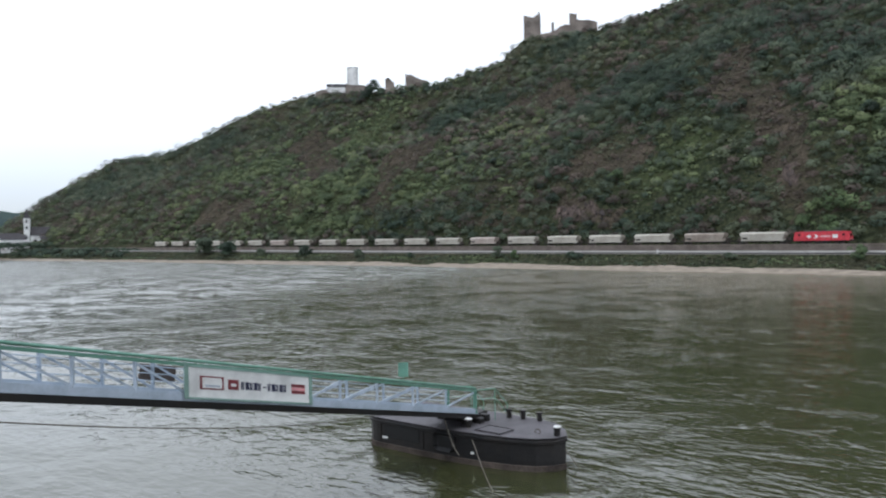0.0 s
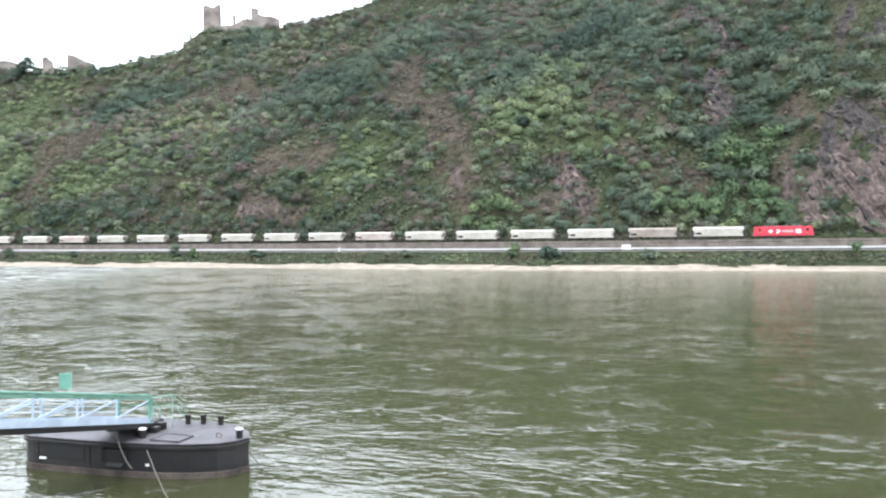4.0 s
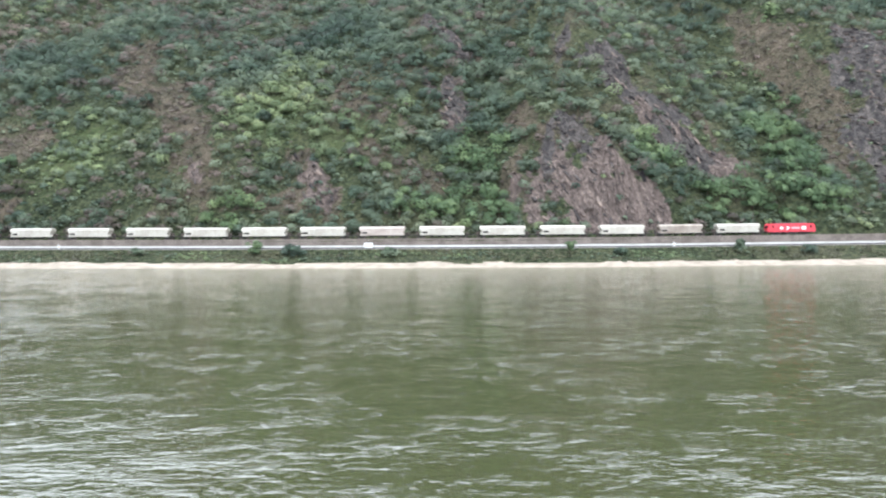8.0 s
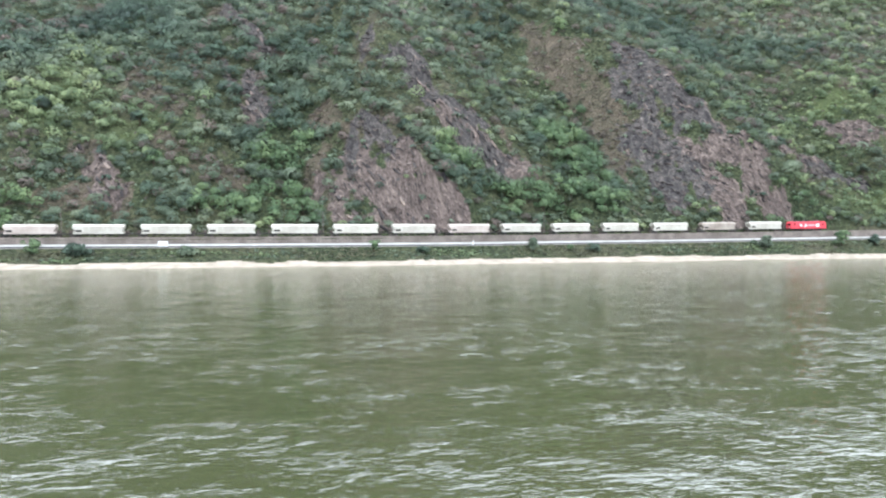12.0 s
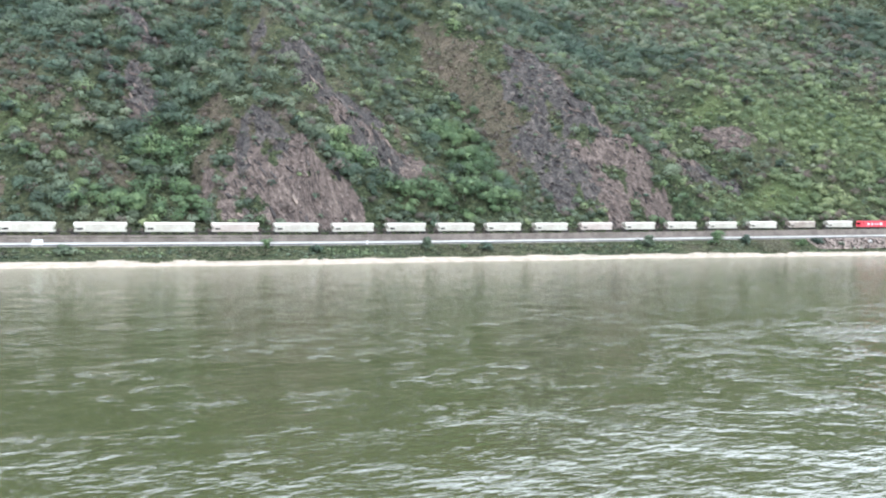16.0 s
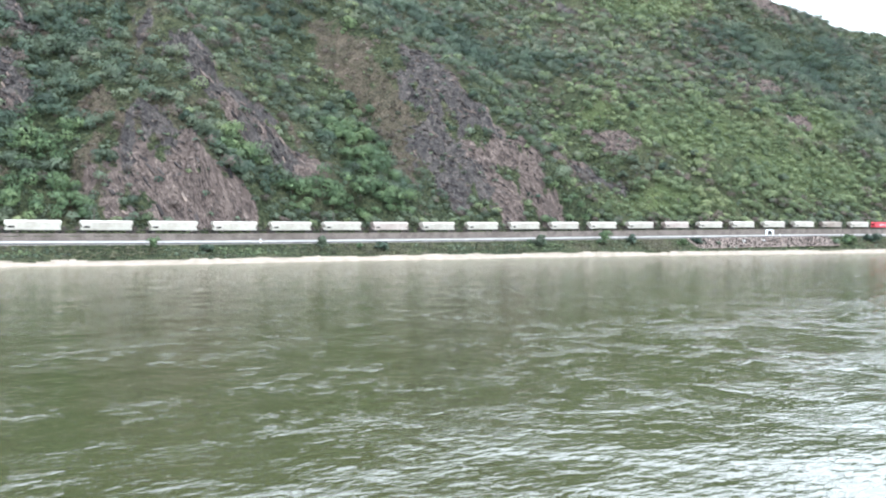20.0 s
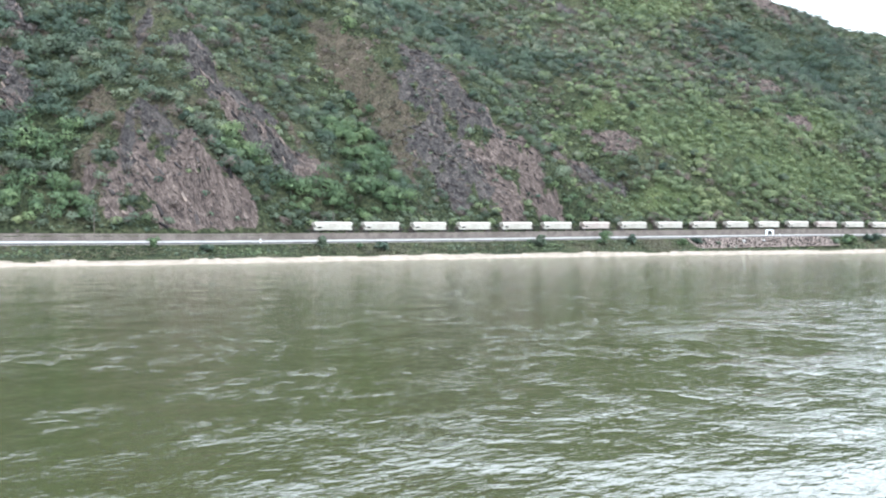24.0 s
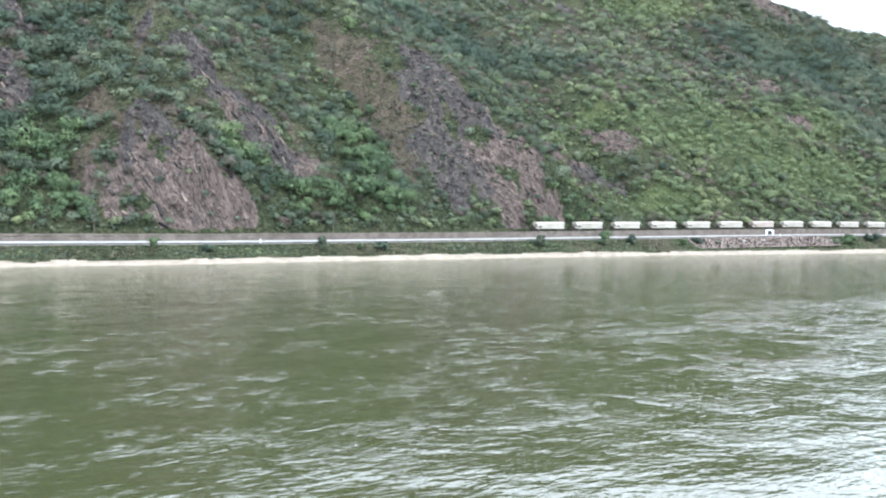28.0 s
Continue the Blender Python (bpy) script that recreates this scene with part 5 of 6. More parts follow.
rail_s = np.arange(300, 1420, 5.0)
guard = strip("guard_rail", [(-4.25, .55), (-4.22, .7), (-4.25, .85), (-4.19, .85), (-4.16, .7), (-4.19, .55)], CONCRETE, "pale steel guard rail along the road", "guard rail", 250, 1450)
me = bpy.data.meshes.new("guard_post")
bm = box((.1, .1, .8), (0, 0, .4), 0)
bm.to_mesh(me)
bm.free()
me.materials.append(STEEL)
for s in rail_s:
    o = new("guard_post", me)
    x, y = plan(s, -4.12)
    o.matrix_world = pose(float(x), float(y), float(road_z(s)) + .02, 0, 0, float(heading(s)))
    o.parent = guard

strip("stone_revetment", [(-20.5, -4.5), (-13.35, -.25), (-13.02, -.1), (-13.02, -4.9)], REVET, "brown-grey stone slope between beach and road", "revetment", 985, 1082, 4.0)


def slope_stones():
    """Rough stones that stand out of the revetment's slope."""
    rng = np.random.default_rng(77)
    n = 900
    s, f = rng.uniform(986, 1081, n), rng.random(n)
    x, y = plan(s, -20.2 + 6.9 * f)
    c = np.stack([x, y, road_z(s) - 4.3 + 4.1 * f], -1)
    base = np.array([(-1, -1, -1), (1, -1, -1), (1, 1, -1), (-1, 1, -1), (-1, -1, 1), (1, -1, 1), (1, 1, 1), (-1, 1, 1)], float) * (.42, .3, .22)
    p = c[:, None] + base[None] * (.4 + .8 * rng.random((n, 1, 1))) * (1 + .3 * rng.normal(size=(n, 8, 3)))
    quads = np.array(((0, 3, 2, 1), (4, 5, 6, 7), (0, 1, 5, 4), (1, 2, 6, 5), (2, 3, 7, 6), (3, 0, 4, 7)))
    ob = mesh_object("slope_stones", p.reshape(-1, 3).tolist(), (np.arange(n)[:, None, None] * 8 + quads).reshape(-1, 4).tolist(), SLAB)
    tagged(ob, "rough brown stones of the bank's stone slope", "stones", kind="stuff")


slope_stones()


# ---- castle ruins on the crest ----
def on_ray(az, rho):
    return rho * math.sin(radians(az)), rho * math.cos(radians(az))


def ruin_wall(parent, name, a0, a1, rho, z0, tops, thick, mat=None, seed=0, bays=()):
    """A broken wall seen between two bearings: its top runs along tops, ragged; bays: window openings as (from, to, sill, head)."""
    rng = np.random.default_rng(seed)
    p, q = Vector(on_ray(a0, rho)), Vector(on_ray(a1, rho))
    d = q - p
    n = max(6, int(d.length / .9))
    side = Vector((-d.y, d.x)).normalized() * thick
    if side.dot(p) < 0:
        side = -side
    bm = bmesh.new()
    top = np.interp(np.linspace(0, 1, n + 1), np.linspace(0, 1, len(tops)), tops) + rng.uniform(-.35, .35, n + 1)
    for i in range(n):
        f0, f1 = i / n, (i + 1) / n
        h = max(top[i], z0 + .6)
        spans = [(z0, h)]
        for b0, b1, sill, head in bays:
            if f0 >= b0 and f1 <= b1 + 1e-6 and head < h:
                spans = [(z0, sill), (head, h)]
        for lo, hi in spans:
            c = [bm.verts.new((w.x, w.y, z)) for z in (lo, hi) for w in (p + d * f0, p + d * f1, p + d * f1 + side, p + d * f0 + side)]
            for k in ((3, 2, 1, 0), (4, 5, 6, 7), (0, 1, 5, 4), (1, 2, 6, 5), (2, 3, 7, 6), (3, 0, 4, 7)):
                bm.faces.new([c[m] for m in k])
    return part(name, bm, mat or STONE, parent)


def up_at(el, rho):
    return 11.5 + rho * math.tan(radians(el))


R1 = 598
lieb = thing("castle_ruin", Matrix.Identity(4), "brown stone castle ruin with a broken square tower", "castle ruin", "castle ruins")
b = up_at(13.4, R1) - 18
for k, (n, a0, a1, rho, tops, th, bays) in enumerate((
        ("tower_front", 6.09, 7.22, R1, [15.55, 15.5, 15.35, 15.5, 15.72], 2.0, ((.55, .66, up_at(14.6, R1), up_at(14.75, R1)), (.3, .42, up_at(14.25, R1), up_at(14.4, R1)))),
        ("tower_back", 6.12, 7.3, R1 + 11, [15.4, 15.3, 15.5], 2.0, ()),
        ("tower_side", 6.09, 6.25, R1 + 2, [15.5, 15.5], 9.0, ()),
        ("tower_side", 7.1, 7.26, R1 + 2, [15.75, 15.6], 9.0, ()),
        ("curtain_wall", 7.2, 9.4, R1 - 2, [14.25, 14.3, 14.35, 14.6, 14.45, 14.5], 1.6, ()),
        ("standing_pier", 8.06, 8.25, R1 + 1, [14.95, 15.05], 1.6, ()),
        ("inner_wall", 8.6, 9.5, R1 + 8, [14.7, 14.8, 14.7], 1.5, ()),
        ("stair_tower", 9.32, 9.86, R1, [15.5, 15.45], 6.0, ((.35, .6, up_at(15.0, R1), up_at(15.12, R1)),)),
        ("hall_wall", 9.8, 11.3, R1 - 1, [15.1, 15.0, 15.05, 14.95, 14.8], 1.6, ((.45, .58, up_at(14.5, R1), up_at(14.66, R1)), (.72, .84, up_at(14.5, R1), up_at(14.66, R1)))),
        ("hall_back", 9.9, 11.2, R1 + 9, [14.95, 15.0, 14.7], 1.6, ()))):
    ruin_wall(lieb, n, a0, a1, rho, b, [up_at(e, rho) for e in tops], th, seed=k, bays=bays)

R2 = 742
st = thing("castle", Matrix.Identity(4), "stone castle with a tall white round keep", "castle", "castle ruins")
b = up_at(10.2, R2) - 12
ruin_wall(st, "house_foot", -8.1, -6.75, R2 + .3, b, [up_at(10.56, R2)] * 3, 8, STONE, 20)
ruin_wall(st, "white_house_wall", -8.1, -6.75, R2, up_at(10.5, R2), [up_at(10.9, R2)] * 3, 9, LIME, 21, ((.2, .3, up_at(10.62, R2), up_at(10.72, R2)), (.55, .65, up_at(10.62, R2), up_at(10.72, R2))))
x0, x1 = on_ray(-8.15, R2 - .5), on_ray(-6.7, R2 - .5)
bm = bmesh.new()
for f0, f1 in (((x0, 0), (x1, 0)),):
    pa, pb = Vector((*x0, up_at(10.93, R2))), Vector((*x1, up_at(10.93, R2)))
    dd = Vector((-(pb - pa).y, (pb - pa).x, 0)).normalized() * 5
    dd = dd if dd.dot(pa) > 0 else -dd
    vs = [bm.verts.new(v) for v in (pa, pb, pa + dd + Vector((0, 0, 3.2)), pb + dd + Vector((0, 0, 3.2)), pa + dd * 2, pb + dd * 2)]
    for q in ((0, 1, 3, 2), (2, 3, 5, 4), (0, 2, 4), (1, 5, 3), (0, 4, 5, 1)):
        bm.faces.new([vs[i] for i in q])
bmesh.ops.recalc_face_normals(bm, faces=bm.faces)
part("house_roof", bm, ROOF, st)
ruin_wall(st, "stone_wall", -8.95, -8.05, R2 + 1, b, [up_at(10.6, R2), up_at(10.8, R2)], 1.5, seed=22)
ruin_wall(st, "gate_wall", -6.8, -5.35, R2 - 2, b, [up_at(11.1, R2), up_at(11.0, R2), up_at(11.05, R2), up_at(10.95, R2)], 1.6, seed=23)
kx, ky = on_ray(-6.28, R2 + 14)
part("white_keep", tube([(kx, ky, b), (kx, ky, up_at(12.15, R2 + 14)), (kx, ky, up_at(12.2, R2 + 14))], [5.6, 5.4, 5.7], 20), LIME, st, "white rendered keep")
R3 = 655
for k, (name, lab, a0, a1, tops) in enumerate((("small_tower_ruin", "small broken stone tower on the ridge", -3.95, -3.3, [11.45, 11.55, 11.3, 11.2]),
                                                ("gable_ruin", "stone gable wall of a ruin on the ridge", -2.5, -.85, [11.75, 11.72, 11.5, 11.35, 11.3]))):
    t = thing(name, Matrix.Identity(4), lab, "castle ruin", "castle ruins")
    ruin_wall(t, "front_wall", a0, a1, R3, up_at(10.5, R3) - 22, [up_at(e, R3) for e in tops], 1.5, seed=40 + k, bays=((.4, .55, up_at(11.1, R3), up_at(11.2, R3)),))
    ruin_wall(t, "back_wall", a0 + .05, a1 - .05, R3 + 7, up_at(10.5, R3) - 22, [up_at(e - .15, R3) for e in tops], 1.5, seed=50 + k)
    ruin_wall(t, "end_wall", a1 - .12, a1, R3 + 1.6, up_at(10.5, R3) - 22, [up_at(tops[-1], R3)] * 2, 5.4, seed=60 + k)


# ---- pilgrimage church and village at the foot of the hill, far off ----
def church():
    az, rho = -27.7, 838
    x, y = on_ray(az, rho)
    z = 8.0
    t = thing("church", pose(x, y, z, 0, 0, 24), "white church with twin slate-topped towers", "church")
    part("nave_wall", box((26, 12, 14), (16, 0, 7), .1), LIME, t)
    bm = prism([(-6.6, 13.9), (6.6, 13.9), (0, 22.0)], 26.6)
    bmesh.ops.rotate(bm, verts=bm.verts, matrix=Matrix.Rotation(radians(90), 3, "Z"))
    bmesh.ops.translate(bm, verts=bm.verts, vec=(16, 0, 0))
    part("nave_roof", bm, ROOF, t)
    for k in range(4):
        part("nave_window", box((1.6, .1, 6), (7 + k * 6, -6.06, 7.5), .02), GLASS, t)
    for yy in (-4.6, 4.6):
        tw = part("tower", box((5, 5, 30), (0, yy, 15), .1), LIME, t)
        bm = bmesh.new()
        tube([(0, yy, 30), (0, yy, 31.5), (0, yy, 33), (0, yy, 36), (0, yy, 40)], [3.3, 2.9, 1.5, .9, .1], 8, bm)
        part("tower_cap", bm, ROOF, tw)
        for zz in (12, 21, 27):
            part("tower_window", box((1.5, .1, 2.6), (0, yy - 2.53, zz), .02), GLASS, tw)
    return t


church()
for k, (az, rho, L, D, H, roof, lab) in enumerate(((-29.2, 845, 34, 12, 12, ROOF, "long white house with a slate roof by the church"), (-28.5, 815, 20, 10, 10, ROOF, "white house with a dark roof by the river"),
                                                    (-26.4, 820, 14, 10, 9, ROOF, "white house with a slate roof below the hill"), (-30.6, 850, 26, 12, 10, ROOF, "white house with a grey roof by the river"))):
    x, y = on_ray(az, rho)
    t = thing("house", pose(x, y, 7.0, 0, 0, 28), lab, "house", "houses of the village")
    part("wall", box((L, D, H + 2), (0, 0, H / 2), .05), LIME, t)
    bm = prism([(-D / 2 - .5, H + .9), (D / 2 + .5, H + .9), (0, H + 5.5)], L + 1)
    bmesh.ops.rotate(bm, verts=bm.verts, matrix=Matrix.Rotation(radians(90), 3, "Z"))
    part("roof", bm, roof, t)
    for i in range(int(L / 4)):
        for zz in (2.6, 6.2):
            part("window", box((1.1, .1, 1.5), (-L / 2 + 2 + i * 4, -D / 2 - .03, zz), .01), GLASS, t)


def far_hills():
    v, f = [], []
    a = np.linspace(-60, -18, 90)
    top = 11.5 + 2300 * np.tan(np.radians(2.35 + .25 * rough(a / 4, a * 0, 3, 4) + .12 * bumps(a / .5, a * 0, 8)))
    for i, (az, h) in enumerate(zip(a, top)):
        for rho, z in ((1900, 0), (2050, h * .45), (2300, h), (2700, h * .8)):
            x, y = on_ray(az, rho)
            v.append((x, y, z))
        if i:
            for k in range(3):
                f.append(((i - 1) * 4 + k, i * 4 + k, i * 4 + k + 1, (i - 1) * 4 + k + 1))
    tagged(mesh_object("backdrop_hills", v, f, FAR_WOOD, True), "hazy blue-green wooded hills far off", "hills", kind="structure")


far_hills()
rng = np.random.default_rng(5)
n = 260
az, rho = rng.uniform(-31, -23.5, n), rng.uniform(770, 880, n)
r = rng.uniform(2.0, 4.5, n)
leaf_mesh("village_trees", np.stack([rho * np.sin(np.radians(az)), rho * np.cos(np.radians(az)), 11.5 + rng.uniform(-1, 2, n) + 0 * r], -1)[rho < 832], r[rho < 832], 60, .22, LEAF_DARK, 140,
          "dark green trees in front of the village", "trees")
# trees between the walls on the crest
n = 190
az = np.r_[rng.uniform(-9.6, -5.2, 70), rng.uniform(-5.4, -4.1, 22), rng.uniform(-4.1, 5.6, 68), rng.uniform(7.2, 12.0, 30)]
rho = np.interp(az, [-9.6, -8.7, -7.5, -5.5, -3.4, -1, 1.9, 4.3, 6.4, 11.2, 12], [766, 738, 720, 685, 656, 626, 605, 589, 590, 560, 555]) + rng.uniform(-9, 1, n)
s_el = np.interp(az, [-9.7, -5.7, -5.3, -4.8, -4.2, -3.9, -.8, .5, 4.2, 5.4, 7, 9, 11.4, 12], [9.95, 10.2, 10.8, 11.3, 10.8, 10.6, 11.0, 11.2, 12.1, 12.6, 13.4, 13.65, 14.1, 14.4])
r = rng.uniform(1.8, 4.2, n)
leaf_mesh("crest_trees", np.stack([rho * np.sin(np.radians(az)), rho * np.cos(np.radians(az)), 11.5 + rho * np.tan(np.radians(s_el)) - 1.6 + rng.uniform(-4.5, 1.2, n)], -1), r, 80, .22, LEAF_DARK, 141,
          "dark green trees around the castle ruins", "trees")


# ---- landing stage on the near side: pontoon, gangway, ropes ----
DECK_Z = 1.66
GEAR = [(1.58, 42.19, .9, .45, .3), (2.08, 42.55, .5, .35, .38), (1.08, 41.71, .5, .4, .22)]   # x, y, length, width, height
PONT = pose(.9, 43.1, 0, 0, 0, -40)
HALF_L, HALF_W = 5.25, 2.35


def outline(grow=0.0):
    """The hull in plan: a pointed bow, a rounded stern."""
    L, W = HALF_L + grow, HALF_W + grow
    pts = [(L + 1.2, .1), (L + .5, 1.15), (L - .8, W - .25), (L - 2.2, W)]
    for cx, cy, a0 in ((-L + 1.0, W - 1.0, 90), (-L + 1.0, -W + 1.0, 180)):
        pts += [(cx + math.cos(radians(a0 + k * 22.5)), cy + math.sin(radians(a0 + k * 22.5))) for k in range(5)]
    return pts + [(-.6, -W), (1.4, -W + .12), (3.0, -W + .3), (L - .9, -W + .62), (L + .3, -W + 1.1), (L + .95, -W + 1.75)]


def layer(bm, rings):
    vs = [[bm.verts.new((x, y, z)) for x, y in o] for o, z in rings]
    k = len(vs[0])
    for a, b in zip(vs, vs[1:]):
        for i in range(k):
            bm.faces.new((a[i], a[(i + 1) % k], b[(i + 1) % k], b[i]))
    bm.faces.new(vs[-1])
    return bm


def local(x, y, z):
    return PONT.inverted() @ Vector((x, y, z))


def pontoon():
    t = thing("pontoon", PONT, "black steel pontoon of a landing stage", "pontoon")
    part("hull", layer(bmesh.new(), [(outline(-.05), -.8), (outline(-.02), .1), (outline(), .5), (outline(), DECK_Z - .05)]), HULL, t)
    part("waterline_band", layer(bmesh.new(), [(outline(.0), -.1), (outline(.03), .0), (outline(.03), .27), (outline(.01), .29)]), RUST, t, "rust-brown band at the waterline")
    part("deck", layer(bmesh.new(), [(outline(.04), DECK_Z - .06), (outline(.06), DECK_Z), (outline(-.02), DECK_Z + .02)]), DECK, t)
    part("rubbing_strake", layer(bmesh.new(), [(outline(.02), DECK_Z - .3), (outline(.09), DECK_Z - .26), (outline(.09), DECK_Z - .16), (outline(.02), DECK_Z - .12)]), HULL, t)
    # flat black plate on the hull, the recess's shade in its colour
    part("recess_shade", box((2.6, .05, .8), (-2.4, -HALF_W - .005, 1.02), .02), BLACK, t, "black plate painted as the shade of a recess in the hull's side")
    part("recess_lip", box((2.0, .08, .1), (-2.5, -HALF_W - .02, 1.42), .02), MASONRY, t, "pale worn lip over the recess")
    for wx, wy in ((3.44, 43.11), (4.18, 42.78), (4.99, 42.18)):
        p = local(wx, wy, DECK_Z)
        bo = part("bollard", tube([p, p + Vector((0, 0, .38)), p + Vector((0, 0, .40)), p + Vector((0, 0, .5))], [.14, .14, .18, .18], 14), DARKSTEEL, t)
    for wx, wy in ((1.15, 41.08), (5.47, 38.99)):
        p = local(wx, wy, DECK_Z)
        bo = part("mooring_bollard", tube([p, p + Vector((0, 0, .36)), p + Vector((0, 0, .38)), p + Vector((0, 0, .44))], [.16, .16, .2, .2], 14), DARKSTEEL, t)
        part("bollard_cap", tube([p + Vector((0, 0, .441)), p + Vector((0, 0, .5))], [.2, .17], 14), WHITE, bo, "white-painted cap")
    p = local(2.45, 40.26, DECK_Z + .02)
    hatch = part("hatch", box((1.5, 1.1, .05), (p.x, p.y, p.z + .03), .02), DECK, t)
    bm = bmesh.new()
    for dx, dy, lx, ly in ((0, -.57, 1.6, .06), (0, .57, 1.6, .06), (-.78, 0, .06, 1.2), (.78, 0, .06, 1.2)):
        box((lx, ly, .09), (p.x + dx, p.y + dy, p.z + .045), 0, bm)
    part("hatch_rim", bm, DECK, hatch)
    for x, z in ((-3.6, .62), (2.2, .62)):
        part("draught_mark", box((.42, .02, .12), (x, -HALF_W - .05 + (.27 if x > 0 else 0), z), 0), WHITE, t, "white painted mark")
    p = local(4.57, 39.49, DECK_Z)
    part("mooring_ring", tube([p + Vector((.15 * math.cos(a), 0, .12 + .12 * math.sin(a))) for a in np.linspace(0, 6.28, 13)], .025, 6), STEEL, t)
    for wx, wy, lx, ly, lz in GEAR:
        p = local(wx, wy, DECK_Z + lz / 2)
        part("deck_gear", box((lx, ly, lz), p, .04), DARKSTEEL, t, "low black steel fairlead")
    # the notch too is a black plate that carries its shade as colour
    part("notch_shade", box((1.3, .06, .95), (.6, -HALF_W + .06, .98), .2), BLACK, t, "black plate painted as the shade of a curved notch in the hull's side")
    for x in (-3.9, -.8):
        part("plate_seam", box((.04, .05, 1.2), (x, -HALF_W - .02, .95), .01), DARKSTEEL, t)
    part("gangway_rest", box((2.2, 1.9, .26), local(.9, 43.6, DECK_Z + .14), .03, turn=Matrix.Rotation(radians(96), 4, "Z")), DARKSTEEL, t)
    return t


pontoon()

G0, G1 = Vector((1.5, 42.0, 2.2)), Vector((-12.1, 21.4, 7.6))
RUN = (G1 - G0).normalized()
OUT = Vector((-RUN.y, RUN.x, 0)).normalized()       # to the far side of the walkway
OUT = OUT if OUT.dot(Vector((-.83, .55, 0))) > 0 else -OUT
WIDE, TALL = 1.75, 1.3
KS = [0, .11, .225, .335, .435, .515, .595, .675, .752, .83, .915, 1.0, 1.09, 1.18, 1.27]


def on_way(k, side=0.0, z=0.0):
    return G0 + (G1 - G0) * k + OUT * side + Vector((0, 0, z))


def gangway():
    t = thing("gangway", Matrix.Identity(4), "pale blue truss gangway with green handrails", "gangway")
    for side in (0.0, WIDE):
        part("top_chord", beam(on_way(-.004, side, TALL - .1), on_way(1.3, side, TALL - .12), .11, .10), GREEN, t, "green painted top chord")
        part("handrail", tube([on_way(-.004, side - .04, TALL + .04), on_way(1.3, side - .04, TALL + .04)], .055, 8), GREEN, t, "green handrail")
        part("side_girder", beam(on_way(-.004, side, .10), on_way(1.3, side, .10), .09, .30), GREY_BLUE, t)
        part("dark_beam", beam(on_way(-.03, side + .02, -.16), on_way(1.3, side + .02, -.16), .2, .24), DARKSTEEL, t, "dark steel beam under the deck")
        for i, k in enumerate(KS):
            mat = GREEN if i == 0 else GREY_BLUE
            part("post", beam(on_way(k, side, .2), on_way(k, side, TALL - .16), .1, .1), mat, t)
        for a, b in zip(KS, KS[1:]):
            lo, hi = (b, a) if b < .53 else (a, b)
            part("diagonal", beam(on_way(lo, side, .24), on_way(hi, side, TALL - .2), .06, .07), GREY_BLUE, t)
    for z in (.5, .75, 1.0):
        part("inner_rail", tube([on_way(0, WIDE - .1, z), on_way(1.3, WIDE - .1, z)], .022, 6), GREY_BLUE, t)
    bm = bmesh.new()
    c = [bm.verts.new(on_way(k, s, z)) for z in (-.04, .02) for k, s in ((-.02, .05), (1.3, .05), (1.3, WIDE - .05), (-.02, WIDE - .05))]
    for q in ((3, 2, 1, 0), (4, 5, 6, 7), (0, 1, 5, 4), (1, 2, 6, 5), (2, 3, 7, 6), (3, 0, 4, 7)):
        bm.faces.new([c[i] for i in q])
    part("deck", bm, GREY_BLUE, t)
    for k in np.arange(.02, 1.28, .045):
        part("cross_tread", beam(on_way(k, .1, .035), on_way(k, WIDE - .1, .035), .05, .03), GREY_BLUE, t)
    for k0 in (.742,):
        part("dark_panel", beam(on_way(k0 - .03, WIDE + .05, .78), on_way(k0 + .03, WIDE + .05, .78), .03, .55), STEEL, t, "dark grey board on the far rail")
    for side in (0, WIDE):
        part("end_post", tube([on_way(.004, side, TALL + .04), on_way(-.004, side, TALL + .02), on_way(-.008, side, TALL - .08), on_way(-.008, side, .0)], .055, 8), GREEN, t, "green end post")
    for back in (0.0, 1.5):                                    # steps down to the deck
        off = OUT * back
        foot = [Vector(q) + off for q in ((1.55, 41.95, 3.42), (2.65, 42.65, 3.38), (3.35, 43.1, 2.45))]
        part("stair_rail", tube(foot, .024, 6), GREEN, t, "thin green stair rail")
        part("stair_rail", tube([q - Vector((0, 0, .5)) for q in foot], .02, 6), GREEN, t, "thin green stair rail")
        for q in foot[1:]:
            part("stair_post", tube([Vector((q.x, q.y, DECK_Z)), q], .024, 6), GREEN, t)
    p = on_way(.155, WIDE + .06, TALL)
    part("plate_post", beam(p, p + Vector((0, 0, .3)), .05, .05), GREEN, t)
    part("green_plate", box((.5, .04, .72), p + Vector((0, 0, .62)), .01, turn=Matrix.Rotation(radians(5), 4, "Z")), GREEN, t, "small green plate above the rail")
    return t


gangway()


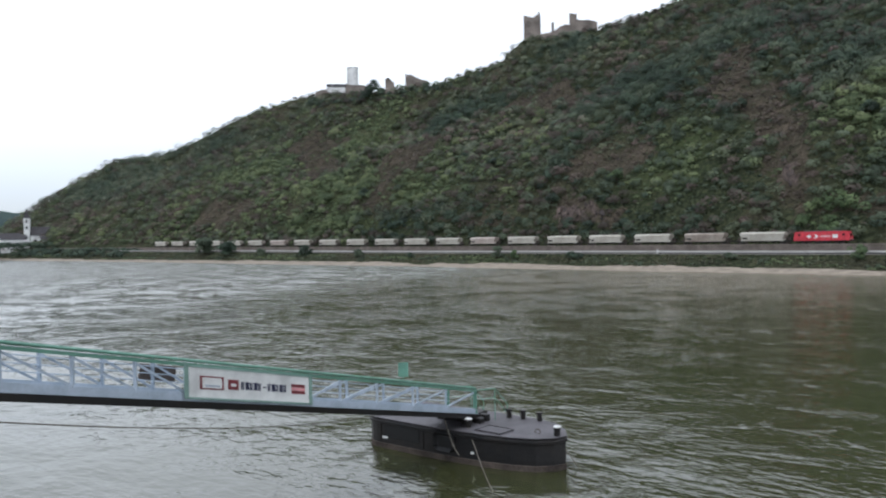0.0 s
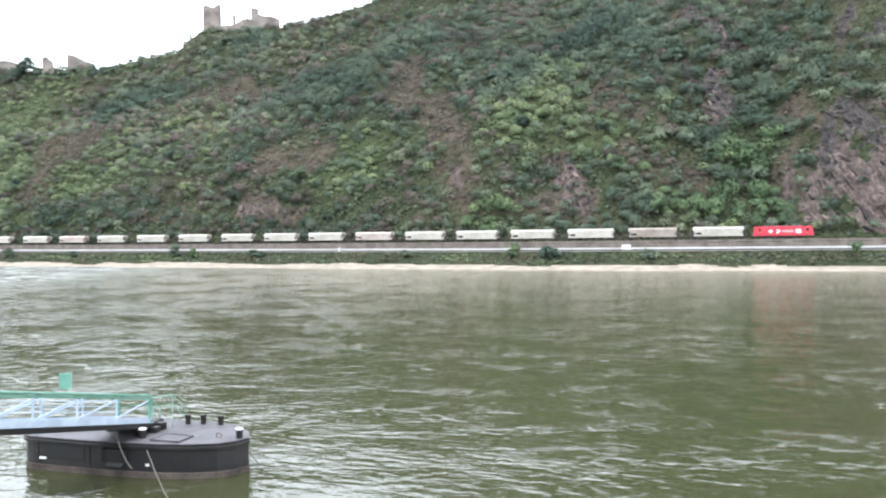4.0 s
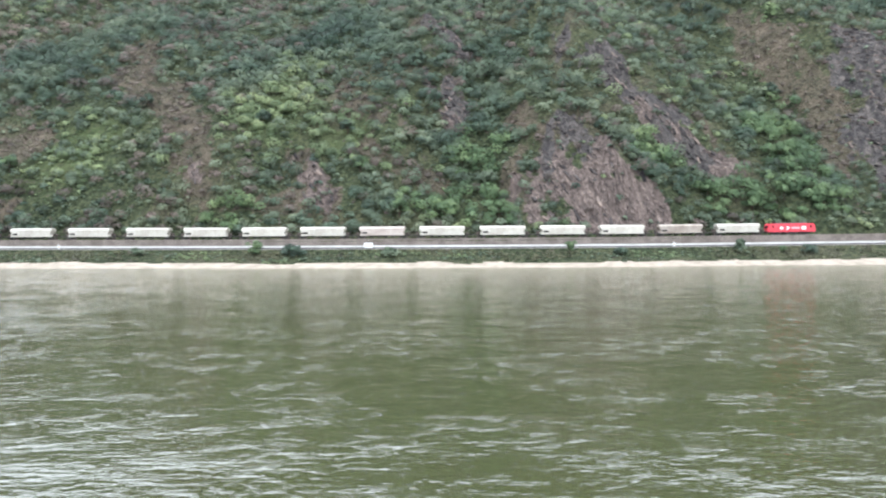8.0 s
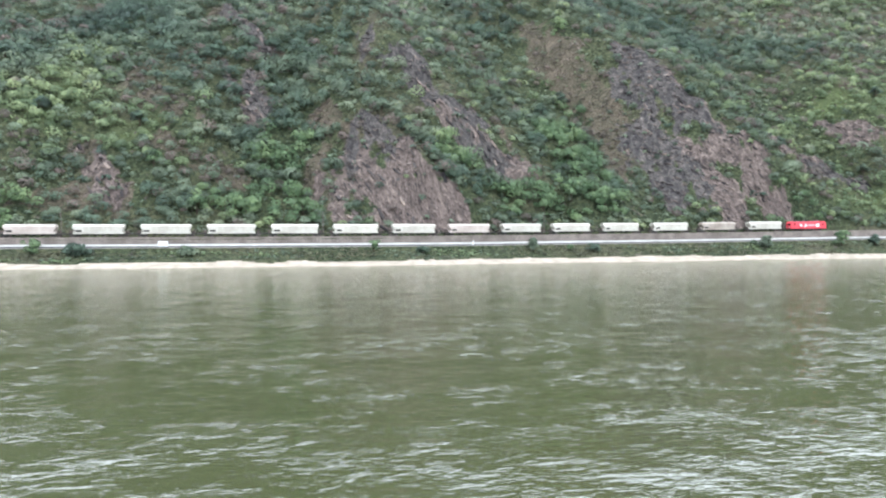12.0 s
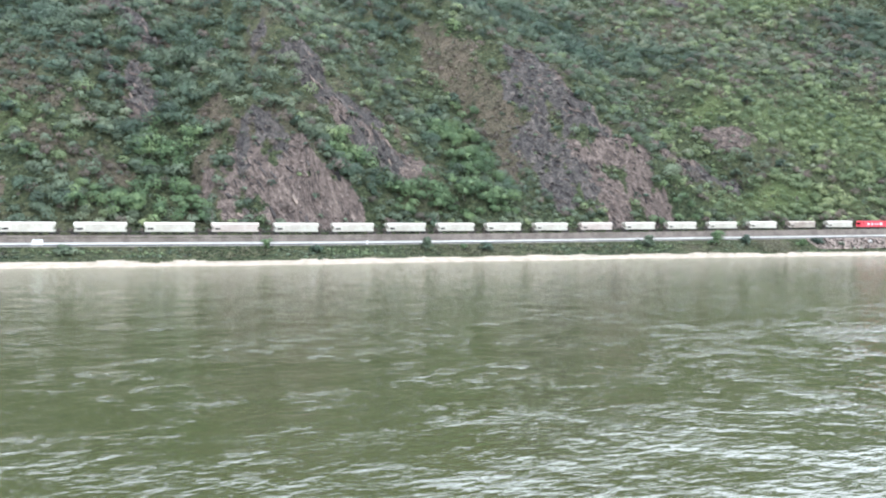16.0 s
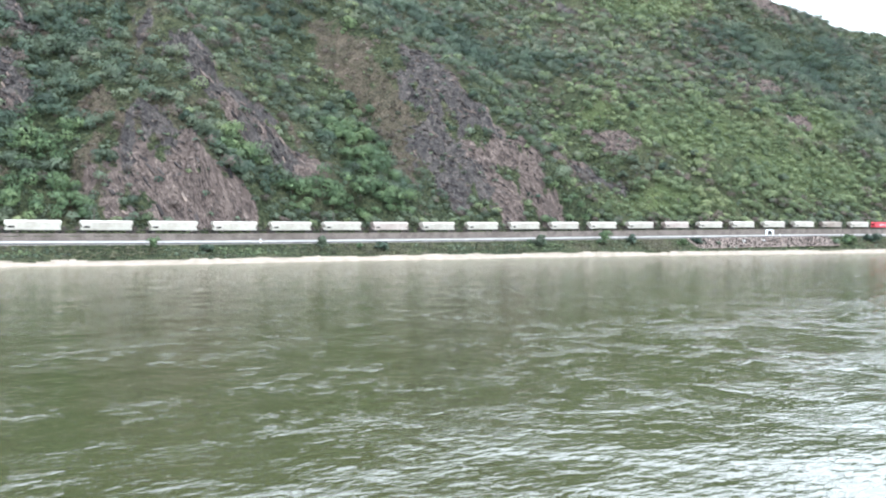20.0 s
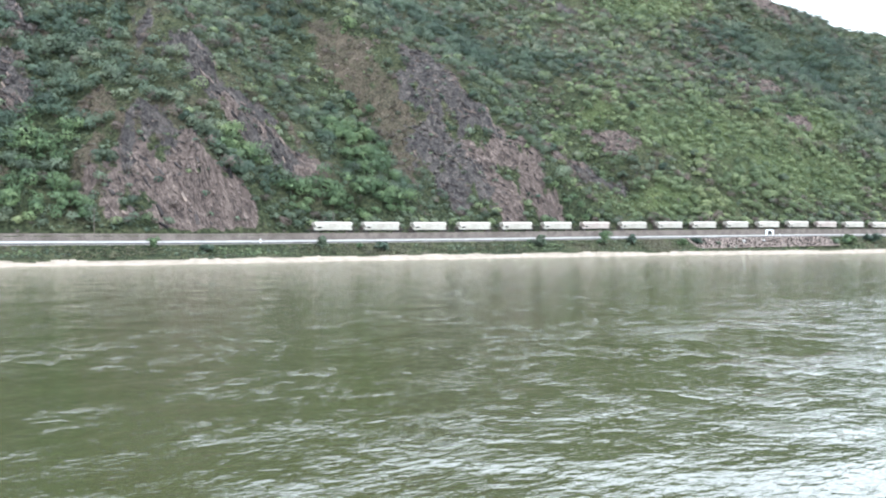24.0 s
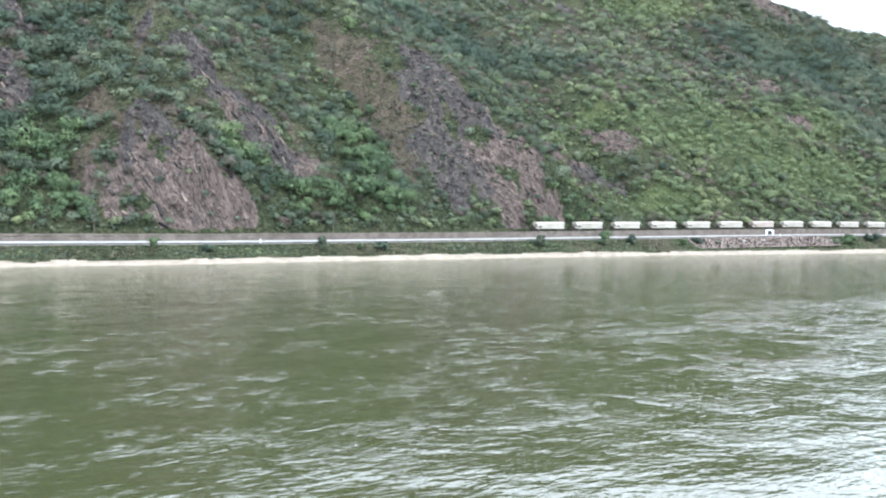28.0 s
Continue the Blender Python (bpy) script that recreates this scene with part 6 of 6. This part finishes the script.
def banner():
    """A white board on the gangway's side with a framed picture, bars for writing and a red block."""
    t = thing("banner", Matrix.Identity(4), "white sign board with dark lettering bars on the gangway", "sign")
    k0, k1 = .515, .752

    def plate(a, b, lo, hi, off, name, mat, parent, label=""):
        bm = bmesh.new()
        c = [bm.verts.new(on_way(k, off + d, z)) for d in (-.012, .012) for k, z in ((a, lo), (b, lo), (b, hi), (a, hi))]
        for q in ((3, 2, 1, 0), (4, 5, 6, 7), (0, 1, 5, 4), (1, 2, 6, 5), (2, 3, 7, 6), (3, 0, 4, 7)):
            bm.faces.new([c[i] for i in q])
        bmesh.ops.recalc_face_normals(bm, faces=bm.faces)
        return part(name, bm, mat, parent, label)

    board = plate(k0, k1, .10, 1.14, -.10, "board", WHITE, t)
    for a, b, lo, hi in ((k0 - .003, k1 + .003, 1.13, 1.2), (k0 - .003, k1 + .003, .04, .11), (k0 - .006, k0 + .001, .04, 1.2), (k1 - .001, k1 + .006, .04, 1.2)):
        plate(a, b, lo, hi, -.125, "frame_bar", FRAME, t, "grey-green frame")

    def at(f):
        return k1 - (k1 - k0) * f

    pic = plate(at(.085), at(.26), .40, .86, -.118, "picture_frame", SIGN_RED, board, "dark red picture frame")
    plate(at(.10), at(.245), .45, .81, -.128, "picture", WHITE, board)
    plate(at(.12), at(.23), .50, .56, -.137, "picture_line", GREY_BLUE, board)
    plate(at(.295), at(.375), .44, .80, -.118, "red_square", SIGN_RED, board, "dark red square")
    plate(at(.315), at(.355), .56, .66, -.128, "square_mark", WHITE, board)
    for k in range(5):
        for f in (.398 + .0345 * k, .618 + .0345 * k):
            for g in ((0, .010, .020) if k % 2 else (0, .014)):
                plate(at(f + g), at(f + g + .007), .47, .75, -.118, "lettering_bar", SIGN_BLUE, board, "dark blue lettering bar")
    plate(at(.578), at(.602), .585, .63, -.118, "lettering_dash", SIGN_BLUE, board, "dark blue dash")
    for lo, hi, mat in ((.44, .56, SIGN_RED), (.565, .685, PINK), (.69, .81, SIGN_RED)):
        plate(at(.83), at(.955), lo, hi, -.118, "flag_stripe", mat, board)
    return t


banner()


def hanging(a, b, sag, n=14):
    a, b = Vector(a), Vector(b)
    return [a.lerp(b, i / n) - Vector((0, 0, sag * 4 * (i / n) * (1 - i / n))) for i in range(n + 1)]


for lab, pts, r in (("grey mooring rope from the pontoon into the water", hanging((1.15, 40.78, 1.72), (2.2, 34.9, -.15), .25), .026),
                    ("dark hose hanging over the pontoon's side", hanging((-.1, 40.55, 2.35), (.62, 39.95, .55), .3), .035),
                    ("thin mooring wire from the pontoon to the bank", hanging((-3.6, 44.6, 1.7), (-10.7, 10.1, 9.7), .62, 24), .02),
                    ("grey mooring rope from the pontoon's end", hanging((5.47, 38.99, 1.75), (6.75, 39.2, -.2), .12), .03)):
    t = thing("mooring_rope", Matrix.Identity(4), lab, "rope", "ropes of the pontoon")
    part("rope", tube(pts, r, 6), ROPE, t)


# ---- what moves ----
def motions():
    times = [0, 2, 4, 6, 8, 10, 12, 14, 16, 18, 20, 22, 24, 26, 28]
    for ob, back in TRAIN:
        walk(ob, [(t, on_track(FRONT + SPEED * t - back)) for t in times])
    walk(water, [(0, pose(0, 0, 0)), (28, pose(-22, 18, 0))])


motions()
